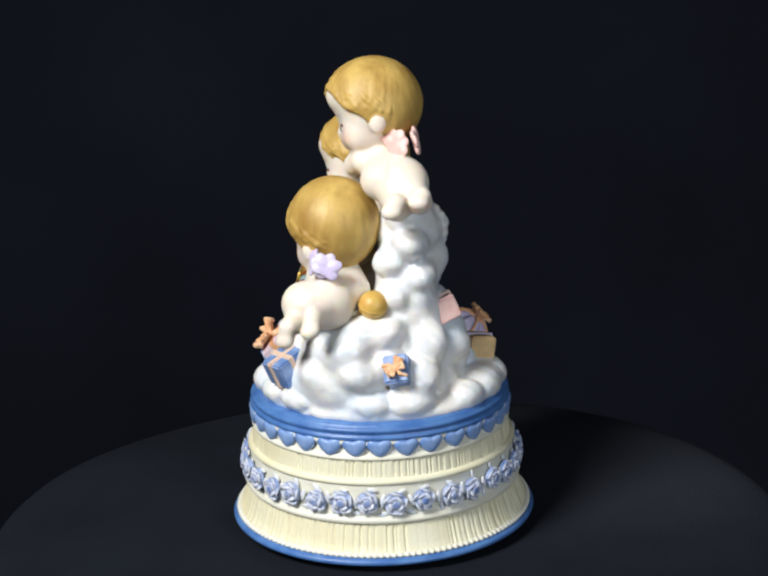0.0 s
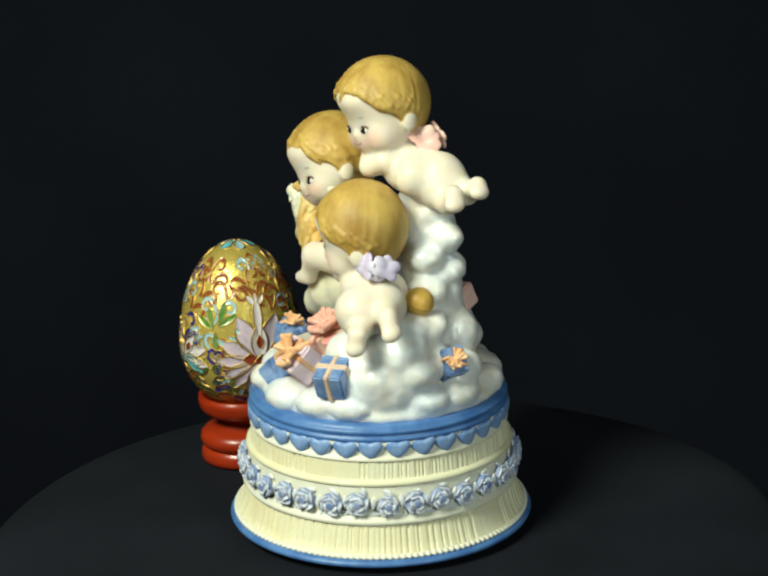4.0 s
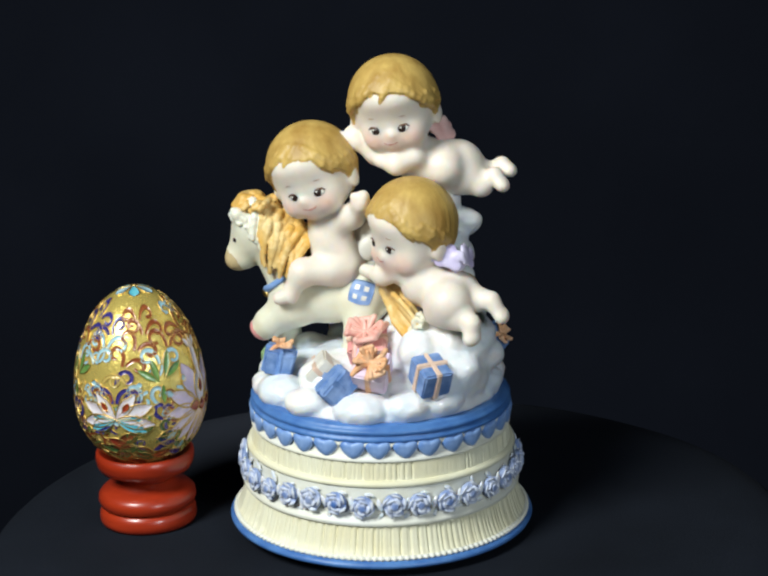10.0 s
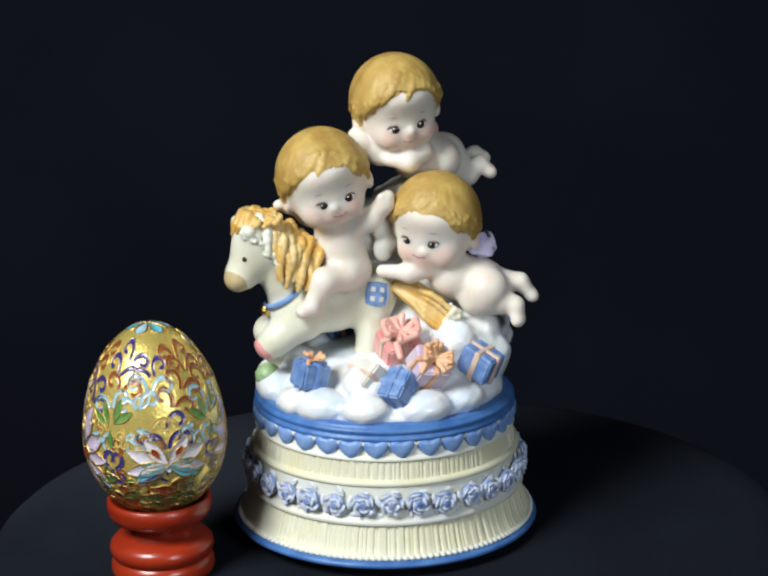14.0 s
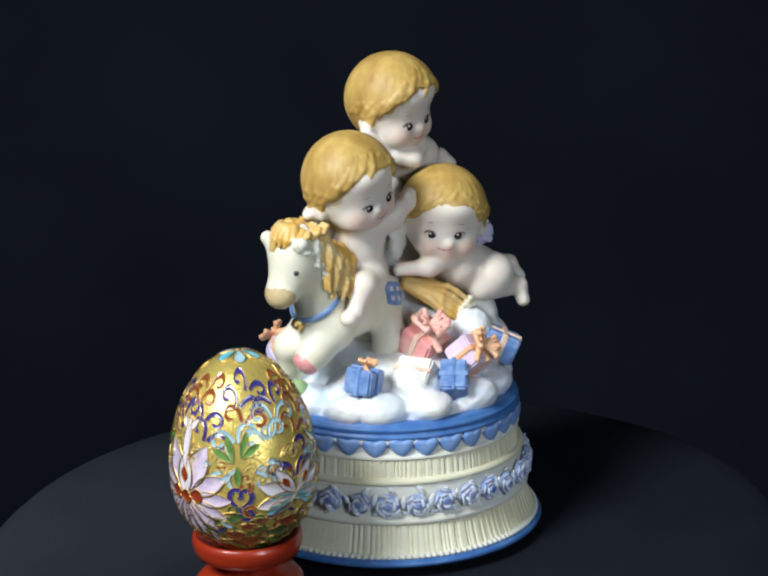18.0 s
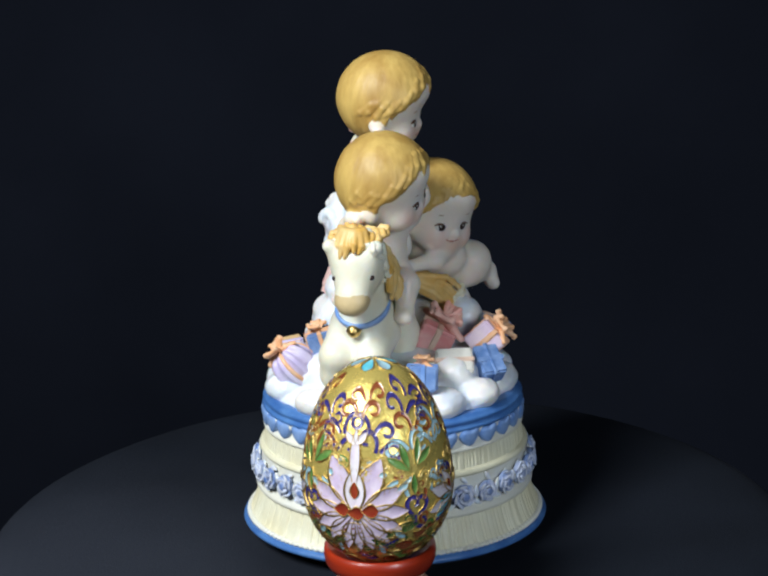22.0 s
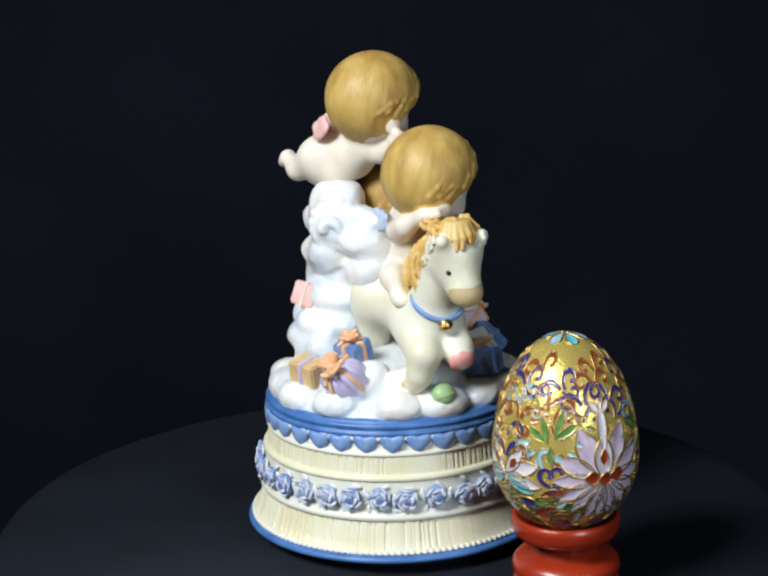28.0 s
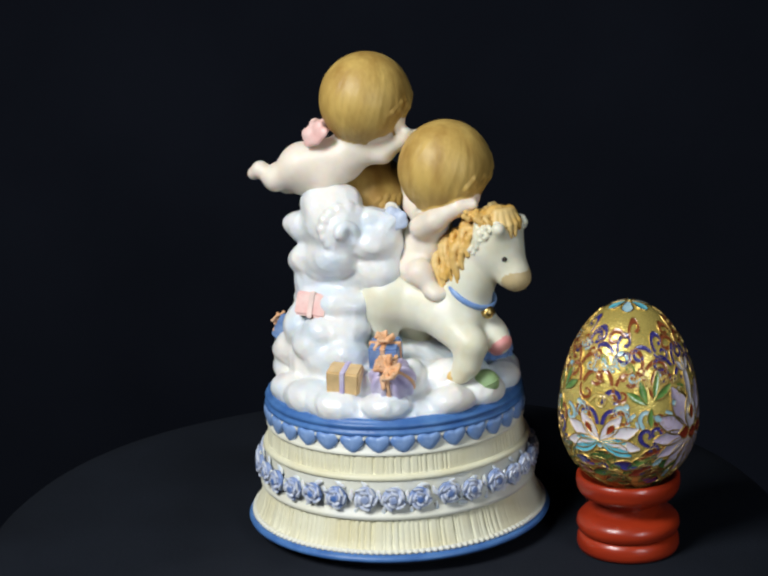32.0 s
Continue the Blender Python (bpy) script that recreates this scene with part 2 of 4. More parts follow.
def extent(p):
    """The box round one form."""
    if p[0] == "c":
        r = max(p[3], p[4])
        return np.minimum(p[1], p[2]) - r, np.maximum(p[1], p[2]) + r
    r = float(np.max(p[2]))
    return p[1] - r, p[1] + r


def field(prims, q, k):
    d = np.full(len(q), 1e3)
    for p in prims:
        lo, hi = extent(p)
        near = np.nonzero(((q > lo - 1.5 * k - 1) & (q < hi + 1.5 * k + 1)).all(1))[0]
        if len(near):
            d[near] = blend(d[near], one(p, q[near]), p, k)
    return d


def sculpt(name, prims, mats, step=0.6, k=2.5, relief=None, studs=()):
    """One smooth skin over balls, ovals and limbs that melt into one another; studs: small smooth ovals set into it."""
    lo, hi = np.full(3, 1e9), np.full(3, -1e9)
    for p in prims:
        if p[0] == "c":
            pts, r = np.stack([p[1], p[2]]), max(p[3], p[4])
        else:
            pts, r = p[1][None], float(np.max(p[2]))
        lo, hi = np.minimum(lo, pts.min(0) - r), np.maximum(hi, pts.max(0) + r)
    lo, hi = lo - 2.2 * step, hi + 2.2 * step
    n = np.ceil((hi - lo) / step).astype(int) + 1
    ax = [lo[i] + step * np.arange(n[i]) for i in range(3)]
    v = np.full(n, 1e3)
    for p in prims:
        pts, r = (np.stack([p[1], p[2]]), max(p[3], p[4])) if p[0] == "c" else (p[1][None], float(np.max(p[2])))
        i0 = np.clip(np.floor((pts.min(0) - r - 1.5 * k - lo) / step).astype(int), 0, n - 1)
        i1 = np.clip(np.ceil((pts.max(0) + r + 1.5 * k - lo) / step).astype(int) + 1, 1, n)
        box = tuple(slice(a, b) for a, b in zip(i0, i1))
        q = np.stack(np.meshgrid(*(ax[i][i0[i]:i1[i]] for i in range(3)), indexing="ij"), -1).reshape(-1, 3)
        v[box] = blend(v[box], one(p, q).reshape(i1 - i0), p, k)
    if relief:
        q = np.stack(np.meshgrid(*ax, indexing="ij"), -1).reshape(-1, 3)
        v = v + relief(q).reshape(n)

    def whole(q):
        d = field(prims, q, k)
        return d + relief(q) if relief else d
    s = v < 0
    tot = np.zeros(n - 1, int)
    for i in (0, 1):
        for j in (0, 1):
            for m in (0, 1):
                tot += s[i:n[0] - 1 + i, j:n[1] - 1 + j, m:n[2] - 1 + m]
    act = (tot > 0) & (tot < 8)
    idx = np.full(n - 1, -1)
    cells = np.argwhere(act)
    idx[act] = np.arange(len(cells))
    pos = lo + (cells + 0.5) * step
    for _ in range(3):
        e = 0.06
        d = whole(pos)
        g = np.stack([(whole(pos + e * np.eye(3)[i]) - d) / e for i in range(3)], 1)
        move = -g * (d / np.maximum((g * g).sum(1), 0.2))[:, None]
        pos = pos + np.clip(move, -0.4 * step, 0.4 * step)
    faces = []
    for a in range(3):
        b, c = (a + 1) % 3, (a + 2) % 3
        sl0, sl1 = [slice(None)] * 3, [slice(None)] * 3
        sl0[a], sl1[a] = slice(0, n[a] - 1), slice(1, n[a])
        ch = s[tuple(sl0)] != s[tuple(sl1)]
        e = np.argwhere(ch)
        e = e[(e[:, b] > 0) & (e[:, c] > 0) & (e[:, b] < n[b] - 1) & (e[:, c] < n[c] - 1)]
        inside = s[tuple(e.T)]
        off = np.zeros((4, 3), int)
        off[0, b] = off[0, c] = off[1, c] = off[3, b] = -1
        quad = np.stack([idx[tuple((e + off[i]).T)] for i in range(4)], 1)
        quad[~inside] = quad[~inside][:, ::-1]
        faces.append(quad)
    faces = np.concatenate(faces)
    faces = faces[(faces >= 0).all(1)]
    if step >= 0.6:
        tot_, num = np.zeros_like(pos), np.zeros(len(pos))
        for i in range(4):
            np.add.at(tot_, faces[:, i], pos[faces[:, (i + 1) % 4]] + pos[faces[:, i - 1]])
            np.add.at(num, faces[:, i], 2)
        pos = pos + 0.6 * (tot_ / np.maximum(num, 1)[:, None] - pos)
    which = None
    if len(mats) > 1:
        mid = pos[faces].mean(1)
        best, which = np.full(len(mid), 1e3), np.zeros(len(mid), int)
        for p in prims:
            lo, hi = extent(p)
            near = np.nonzero(((mid > lo - 3) & (mid < hi + 3)).all(1))[0]
            d = one(p, mid[near]) - (0.12 if p[-1] else 0)
            which[near] = np.where(d < best[near], p[-1], which[near])
            best[near] = np.minimum(d, best[near])
    if studs:
        t, u = np.meshgrid(np.linspace(0, np.pi, 9), np.linspace(0, 2 * np.pi, 16, endpoint=False), indexing="ij")
        ring = np.stack([np.sin(t) * np.cos(u), np.sin(t) * np.sin(u), np.cos(t)], -1).reshape(-1, 3)
        quads = np.array([(i * 16 + j, (i + 1) * 16 + j, (i + 1) * 16 + (j + 1) % 16, i * 16 + (j + 1) % 16) for i in range(8) for j in range(16)])
        for p in studs:
            faces = np.concatenate([faces, quads + len(pos)])
            pos = np.concatenate([pos, p[1] + (ring * p[2]) @ p[3]])
            which = np.concatenate([which, np.full(len(quads), p[-1])])
    return mesh(name, pos, faces, mats, which)


# ---- turntable path: turn in degrees, second by second ----
TURN = [-101.31, -93.55, -85.87, -78.21, -70.56, -62.87, -55.15, -47.37, -39.54, -31.67, -23.77, -15.86, -7.94, -0.05, 7.8, 15.58, 23.29,
        30.91, 38.44, 45.88, 53.22, 60.48, 67.67, 74.82, 81.93, 89.03, 96.13, 103.24, 110.36, 117.46, 124.51, 131.42, 138.09]

# ---- setting ----
bm = bmesh.new()
prof = [(0.0, -0.90), (0.85, -0.90), (0.98, -0.80), (1.05, -0.60), (1.08, 1.6)]
rows_ = []
for x in np.linspace(-2.2, 2.2, 45):
    rows_.append([bm.verts.new((x, y + 0.05 + 0.010 * math.sin(x * 9 + z), z)) for y, z in [(-2.2, -0.90)] + prof])
for a, b in zip(rows_, rows_[1:]):
    for i in range(len(a) - 1):
        bm.faces.new((a[i], a[i + 1], b[i + 1], b[i]))
me = bpy.data.meshes.new("backdrop")
bmesh.ops.recalc_face_normals(bm, faces=bm.faces)
bm.to_mesh(me)
me.materials.append(BACKCLOTH)
me.polygons.foreach_set("use_smooth", np.full(len(me.polygons), True))
backdrop = new("backdrop", me)
tagged(backdrop, "plain black cloth hung behind and below the turntable", "backdrop", kind="structure")


def slab(name, lo, hi, mat, label, category):
    x0, y0, z0 = lo
    x1, y1, z1 = hi
    v = [(x, y, z) for x in (x0, x1) for y in (y0, y1) for z in (z0, z1)]
    f = [(0, 1, 3, 2), (4, 6, 7, 5), (0, 4, 5, 1), (2, 3, 7, 6), (0, 2, 6, 4), (1, 5, 7, 3)]
    return tagged(new(name, mesh(name, np.array(v) * 1000, f, mat, smooth=False)), label, category, kind="structure")


slab("wall_south", (-2.3, -2.3, -0.95), (2.3, -2.2, 1.65), BACKCLOTH, "dark unlit wall of the room", "wall")
slab("wall_west", (-2.35, -2.2, -0.95), (-2.25, 1.2, 1.65), BACKCLOTH, "dark unlit wall of the room", "wall")
slab("wall_east", (2.25, -2.2, -0.95), (2.35, 1.2, 1.65), BACKCLOTH, "dark unlit wall of the room", "wall")
slab("ceiling", (-2.35, -2.3, 1.66), (2.35, 1.25, 1.76), BACKCLOTH, "dark unlit ceiling", "ceiling")

# turntable under its cloth
turntable = tagged(new("turntable"), "round motorised turntable draped in black velvet cloth", "turntable")


def cloth_wave(a, i):
    return (0.5 + 0.18 * i) * (np.sin(a * 3 + 0.4) * 0.6 + np.sin(a * 7 + 2) * 0.3) * (i > 4)


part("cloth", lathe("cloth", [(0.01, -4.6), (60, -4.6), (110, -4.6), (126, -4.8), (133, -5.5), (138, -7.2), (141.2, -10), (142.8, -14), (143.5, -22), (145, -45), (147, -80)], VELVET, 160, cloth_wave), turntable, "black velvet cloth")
part("plinth", lathe("plinth", [(0.01, -79), (120, -79), (122, -81), (122, -240), (150, -250), (150, -898), (0.01, -898)], BACKCLOTH, 96), turntable, "dark stand under the cloth")

# ---- music box ----
music_box = tagged(new("music_box"), "painted resin music box with cherubs and horse on cream base", "music box")
LEAN = pose(-0.0021, -0.0027, 0.0002, 0, 1.3, 0)
rng = np.random.default_rng(4)


def flutes(count, depth, steps, plain):
    """Scratched uprights of uneven depth and spacing round a band; plain: stretches with few of them."""
    at = np.sort(np.arange(count) * 2 * np.pi / count + rng.normal(0, 0.010, count))
    deep = rng.uniform(0.25, 1.0, count) ** 1.3
    a = np.linspace(0, 2 * np.pi, steps, endpoint=False)
    for c, wdt in plain:
        off = np.abs((at - c + np.pi) % (2 * np.pi) - np.pi)
        deep = np.where(off < wdt, deep * 0.12, deep)
    g = np.zeros(steps)
    for t, d in zip(at, deep):
        off = (a - t + np.pi) % (2 * np.pi) - np.pi
        g = np.maximum(g, d * np.exp(-(off / 0.0075) ** 2))
    return -depth * g


ST = 1440
low = flutes(165, 0.75, ST, [(3.4, 0.35), (0.5, 0.12)])
up = flutes(185, 0.6, ST, [(5.6, 0.2), (2.9, 0.2)])
base = part("base", lathe("base", [(0.01, 0.4), (48, 0.4), (49, 2), (46.3, 12), (45.8, 20), (44.5, 28), (43.5, 36), (43, 45), (0.01, 46)], CREAM, 96), music_box, "cream stepped drum", LEAN)
part("bottom_rim", lathe("bottom_rim", [(46, -1.1), (51.4, -1.1), (52.6, -0.7), (53.0, 0.1), (52.6, 0.9), (51.3, 1.5), (49, 1.6)], BLUE, 160), base, "blue painted foot rim")
part("felt_foot", lathe("felt_foot", [(0.01, -4.5), (46, -4.5), (46.6, -3.6), (46.6, -1.4), (0.01, -1.4)], VELVET, 96), base, "black felt foot pad")
part("bead_trim", lathe("bead_trim", [(49, 1.3), (51.2, 1.5), (51.6, 2.1), (51.0, 2.8), (49, 3.1)], CREAM_PALE, 900, lambda a, i: 0.35 * np.sin(a * 150) * (0 < i < 4)), base)
zb = [2.6, 3.4, 5.5, 8, 10, 11.4, 12.2]
part("lower_band", lathe("lower_band", [(50.7 - 3.6 * ((z - 2.6) / 9.6) ** 0.7, z) for z in zb], CREAM, ST, lambda a, i: low * (0 < i < 6)), base, "cream band scored with upright lines")
part("lower_ridge", lathe("lower_ridge", [(46, 11.7), (47.6, 12.0), (48.2, 12.8), (48.0, 13.8), (47.0, 14.5), (46.4, 16), (46.2, 19), (46.0, 23), (45.9, 25.4)], CREAM_PALE, 160), base)
part("upper_ridge", lathe("upper_ridge", [(44, 25.0), (46.2, 25.2), (46.7, 25.9), (46.4, 26.8), (45.4, 27.3), (44, 27.4)], CREAM, 160), base)
part("upper_band", lathe("upper_band", [(45.1 - 0.7 * (z - 27.2) / 6.0, z) for z in (27.2, 27.8, 29, 30.5, 32, 33.0, 33.4)], CREAM, ST, lambda a, i: up * (0 < i < 6)), base, "cream band scored with upright lines")
part("heart_band", lathe("heart_band", [(43.9, 33.2), (44.7, 33.4), (45.0, 34.0), (44.4, 34.8), (43.6, 35.4), (43.4, 40.5)], CREAM_PALE, 160), base)
part("top_rim", lathe("top_rim", [(42.5, 40.0), (44.6, 40.1), (45.2, 40.9), (44.9, 41.8), (43.9, 42.2), (44.4, 42.7), (44.9, 43.5), (44.4, 44.3), (43.5, 44.6), (43.4, 45.0), (42.6, 45.5), (40, 45.6), (0.01, 45.6)], BLUE, 160), base, "blue grooved rim under the clouds")


def heart_mesh():
    """A puffed heart: outline rings shrinking over a dome. x sideways, z up, y out of the band."""
    t = np.linspace(0, 2 * np.pi, 28, endpoint=False)
    hx, hz = (np.sin(t) * 0.55 + np.sin(t) ** 3 * 0.45) * 4.25, (12.0 * np.cos(t) - 3.6 * np.cos(2 * t) - 1.2 * np.cos(3 * t)) / 14 * 3.7
    v, f = [], []
    rings = [(1.0, 0.0), (1.02, 0.7), (0.93, 1.35), (0.72, 1.85), (0.4, 2.1)]
    for s, y in rings:
        v += [(x * s, -y, z * s + 0.25 * (1 - s)) for x, z in zip(hx, hz)]
    for i in range(len(rings) - 1):
        for j in range(28):
            k = (j + 1) % 28
            f.append((i * 28 + j, i * 28 + k, (i + 1) * 28 + k, (i + 1) * 28 + j))
    v.append((0, -2.15, 0.3))
    f += [(4 * 28 + j, 4 * 28 + (j + 1) % 28, 5 * 28) for j in range(28)]
    return mesh("heart", v, f, HEART_BLUE)


HEART = heart_mesh()
rr = random.Random(3)
for i in range(32):
    a = 11.0 + i * 11.25 + rr.uniform(-0.6, 0.6)
    part("heart", HEART, base, "", pose(0, 0, 0, 0, 0, a) @ pose(0.0434, 0, 0.0382 + rr.uniform(-.0002, .0002), 0, rr.uniform(-6, 0), 90 + rr.uniform(-4, 4)))
BEAD = sculpt("lace_point", [limb((-1.3, 0, 0.8), (0, 0, -0.7), 0.5, 0.45), limb((1.3, 0, 0.8), (0, 0, -0.7), 0.5, 0.45)], [CREAM_PALE], 0.3, 0.4)
for i in range(32):
    part("lace_point", BEAD, base, "", pose(0, 0, 0, 0, 0, 11.0 + (i + 0.5) * 11.25) @ pose(0.0443, 0, 0.0398, 0, 0, 90))


def rose_mesh(seed):
    """A moulded open rose: overlapping petals round a rolled bud; faces along -y."""
    r = random.Random(seed)
    pr = [oval((0, -0.5, 0), (4.2, 1.6, 4.2)), ball((0, -2.4, 0), 0.9)]
    for n, rad, wide, high, lift in ((5, 3.4, 2.3, 1.0, -1.5), (4, 2.0, 1.7, 1.0, -2.2)):
        for k in range(n):
            a = k * 2 * math.pi / n + r.uniform(-.25, .25) + n
            d = np.array([math.cos(a), 0, math.sin(a)])
            e = np.array([-math.sin(a), 0, math.cos(a)])
            pr.append(oval(d * rad + np.array([0, lift + r.uniform(-.2, .2), 0]), (wide, 0.55, high * 1.15), 0, e + d * 0.3, unit(d + np.array([0, -0.9, 0]))))
    for k in range(7):
        t = k * 0.8
        pr.append(limb((1.15 * math.cos(t), -2.7, 1.15 * math.sin(t)), (1.15 * math.cos(t + .8), -2.75, 1.15 * math.sin(t + .8)), 0.36, 0.36))
    return sculpt("rose", pr, [ROSE], 0.36, 0.3)


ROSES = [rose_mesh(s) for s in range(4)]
LEAF = sculpt("rose_leaf", [oval((0, 0, 0), (1.1, 0.7, 2.6), 0, (1, 0, 0), (0.35, 0, 1)), oval((0.8, 0, -1.6), (0.9, 0.7, 2.2), 0, (1, 0, 0), (-0.3, 0, 1))], [CLOUD], 0.35, 0.5)
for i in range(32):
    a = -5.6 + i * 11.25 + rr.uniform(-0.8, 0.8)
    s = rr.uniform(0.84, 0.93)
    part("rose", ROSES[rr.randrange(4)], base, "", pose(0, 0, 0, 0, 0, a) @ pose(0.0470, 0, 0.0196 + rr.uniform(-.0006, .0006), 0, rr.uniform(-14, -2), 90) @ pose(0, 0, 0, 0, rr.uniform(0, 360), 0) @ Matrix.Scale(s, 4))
for i in range(32):
    part("rose_leaf", LEAF, base, "", pose(0, 0, 0, 0, 0, -5.6 + (i + 0.5) * 11.25) @ pose(0.0478, 0, 0.0208 + rr.uniform(-.001, .001), 0, 0, 90) @ pose(0, 0, 0, 0, rr.uniform(-30, 30), 0) @ Matrix.Scale(0.72, 4))

for i in range(64):
    high = 1 if i % 2 else -1
    part("rose_leaf", LEAF, base, "", pose(0, 0, 0, 0, 0, 1.6 + i * 5.625 + rr.uniform(-1, 1)) @ pose(0.0468, 0, 0.0196 + high * rr.uniform(0.0033, 0.0044), 0, high * 25, 90) @ pose(0, 0, 0, 0, rr.uniform(20, 160), 0) @ Matrix.Scale(rr.uniform(0.5, 0.7), 4))

# clouds
puffs = [oval((-1, -1.5, 46.0), (41, 41, 8)), oval((24, -9, 57), (17, 18, 16)), oval((10, 15, 54), (18, 13, 12)), oval((1, -2, 51), (32, 31, 11)), oval((14, 4, 61), (18, 18, 15))]


def puff(x, y, z, r):
    """A billow: an uneven, tilted oval."""
    return oval((x, y, z), (r * rr.uniform(0.95, 1.35), r * rr.uniform(0.85, 1.1), r * rr.uniform(0.75, 0.95)), 0, (rr.uniform(-1, 1), rr.uniform(-1, 1), rr.uniform(-.4, .4)), (rr.uniform(-.3, .3), rr.uniform(-.3, .3), 1))


for i in range(14):
    a = i * 2 * math.pi / 14 + rr.uniform(-.14, .14)
    r = rr.uniform(6.0, 8.4)
    puffs.append(oval(((44.0 - r) * math.cos(a) - 1.8, (44.0 - r) * math.sin(a) - 2.4, 48.8 + rr.uniform(-1, 1.2)), (r, r * 1.25, r * 0.75), i % 2, (math.cos(a), math.sin(a), 0)))
for i in range(12):
    a = i * 2 * math.pi / 12 + rr.uniform(-.2, .2)
    puffs.append(puff(28 * math.cos(a) - 1, 28 * math.sin(a) - 2, 54 + rr.uniform(-2, 1.5), rr.uniform(5.5, 7.5)))
puffs += [ball((14, 10, 76), 13), ball((13, 11, 90), 11), ball((12, 11, 103), 10.5)]
puffs += [puff(*q) for q in ((8, 11, 110, 7), (17, 13, 109, 7), (21.5, 14, 101, 7), (20.5, 15.5, 90, 7), (8, 14.5, 92, 8.5), (4, 14, 101, 7.5), (5, 16, 77, 7.5), (19, 15, 83, 6.5), (22.5, 7.5, 84, 6.2), (21, 7.5, 95, 6),
                             (12, 23.5, 64.5, 7.0), (5, 25, 60, 6.0), (34, -7, 65, 8), (31, -13, 68.5, 7.5), (30, -1, 72, 8), (37, -1, 60, 7), (-2, 8, 99, 8), (-6, 4, 97, 6.5), (-3, 7, 89, 8.5), (-6.5, 4, 104, 4.5), (-2, 8, 106, 5), (-5, 6, 86, 7),
                             (25, 2, 70, 9), (30, -10, 66, 9), (22, -17, 65, 9), (31, 4, 61, 7.5), (12, -9, 65, 8.5), (20, 16, 67, 9), (8, 20, 67, 8.5), (28, 16, 58, 7.5), (-2, 20, 60, 7.5),
                             (34, -15, 57, 7), (6, 12, 85, 7), (2, 7, 99, 7), (0, 6, 95, 6), (-4, 5, 101, 5), (-5, 6, 95, 4.5), (5, 3, 83, 8), (3, 17, 69, 8), (26, -22, 56, 7.5))]
# the large curl of the pillar
ca, cb, cn = np.array([-0.66, -0.75, 0.0]), np.array([0.0, 0.0, 1.0]), np.array([-0.75, 0.66, 0.0])
cc = np.array([4.6, 15.0, 102.4])
puffs += [ball(cc - 3.0 * cn, 9.6), ball(cc - 3.5 * cn + 6.5 * ca - 1.5 * cb, 6.5), oval((15, 12, 111.0), (8, 6.5, 5.0))]
for k in range(22):
    t = 0.4 + k * 0.42
    q = 8.6 * (1 - k / 25)
    puffs.append(ball(cc + q * math.cos(t) * ca + q * math.sin(t) * cb + (4.4 + 0.16 * k - 0.055 * q * q) * cn, 2.5 - 0.03 * k, 1))


def cloud_relief(q):
    """Brushed, modelled surface: broad dents, then shorter curling strokes."""
    x, y, z = q.T
    w = 1.6 * np.sin(x * 0.23 + 1) + 1.4 * np.sin(y * 0.27 + z * 0.19)
    return (0.22 * np.sin(x * 0.42 + w) * np.sin(y * 0.38 + z * 0.35 - w) + 0.13 * np.sin(x * 0.85 - z * 0.7 + w) * np.sin(y * 0.9 + z * 0.6 + 1.2 * np.sin(x * 0.4)))


part("cloud", sculpt("cloud", puffs, [CLOUD, CLOUD], 0.66, 2.2, cloud_relief), music_box, "pearly white billowing cloud mound")


# cherub figurines, each one plain figure
def fan(g, c, nrm, size, first, last, n):
    """A small scalloped wing: thin rounded lobes spread round its root."""
    nrm = unit(nrm)
    x = unit(np.cross((0, 0, 1), nrm))
    y = np.cross(nrm, x)
    out = [(g, np.array(c, float), (2.3 * size, 2.3 * size, 0.8 * size), x, nrm)]
    for i in range(n):
        a = math.radians(first + (last - first) * i / (n - 1))
        d = x * math.cos(a) + y * math.sin(a)
        ln = (2.3 if i % 2 else 2.0) * size
        out.append((g, np.array(c) + d * ln + nrm * 0.5 * (i % 2), (2.0 * size, 1.6 * size, 0.75 * size), d, nrm))
    return out


def foot(heel, toe, sole, wide=2.7, thick=2.0):
    """A small bare foot: a flat oval from heel to toe, with the toes marked at its end."""
    heel, toe = np.array(heel, float), np.array(toe, float)
    d, n = unit(toe - heel), unit(sole)
    n = unit(n - d * np.dot(n, d))
    e = np.cross(n, d)
    ln = np.linalg.norm(toe - heel)
    out = [limb(heel + d * 0.6, toe - d * 0.6, thick * 1.12, thick * 0.58), oval(heel * 0.42 + toe * 0.58, (ln * 0.5 + 0.6, wide * 0.86, thick * 0.72), 0, d, n)]
    out += [ball(toe - d * (0.3 + 0.35 * k) + e * (k - 1.3) * 1.05, 0.85 if k else 1.05) for k in range(4)]
    return out


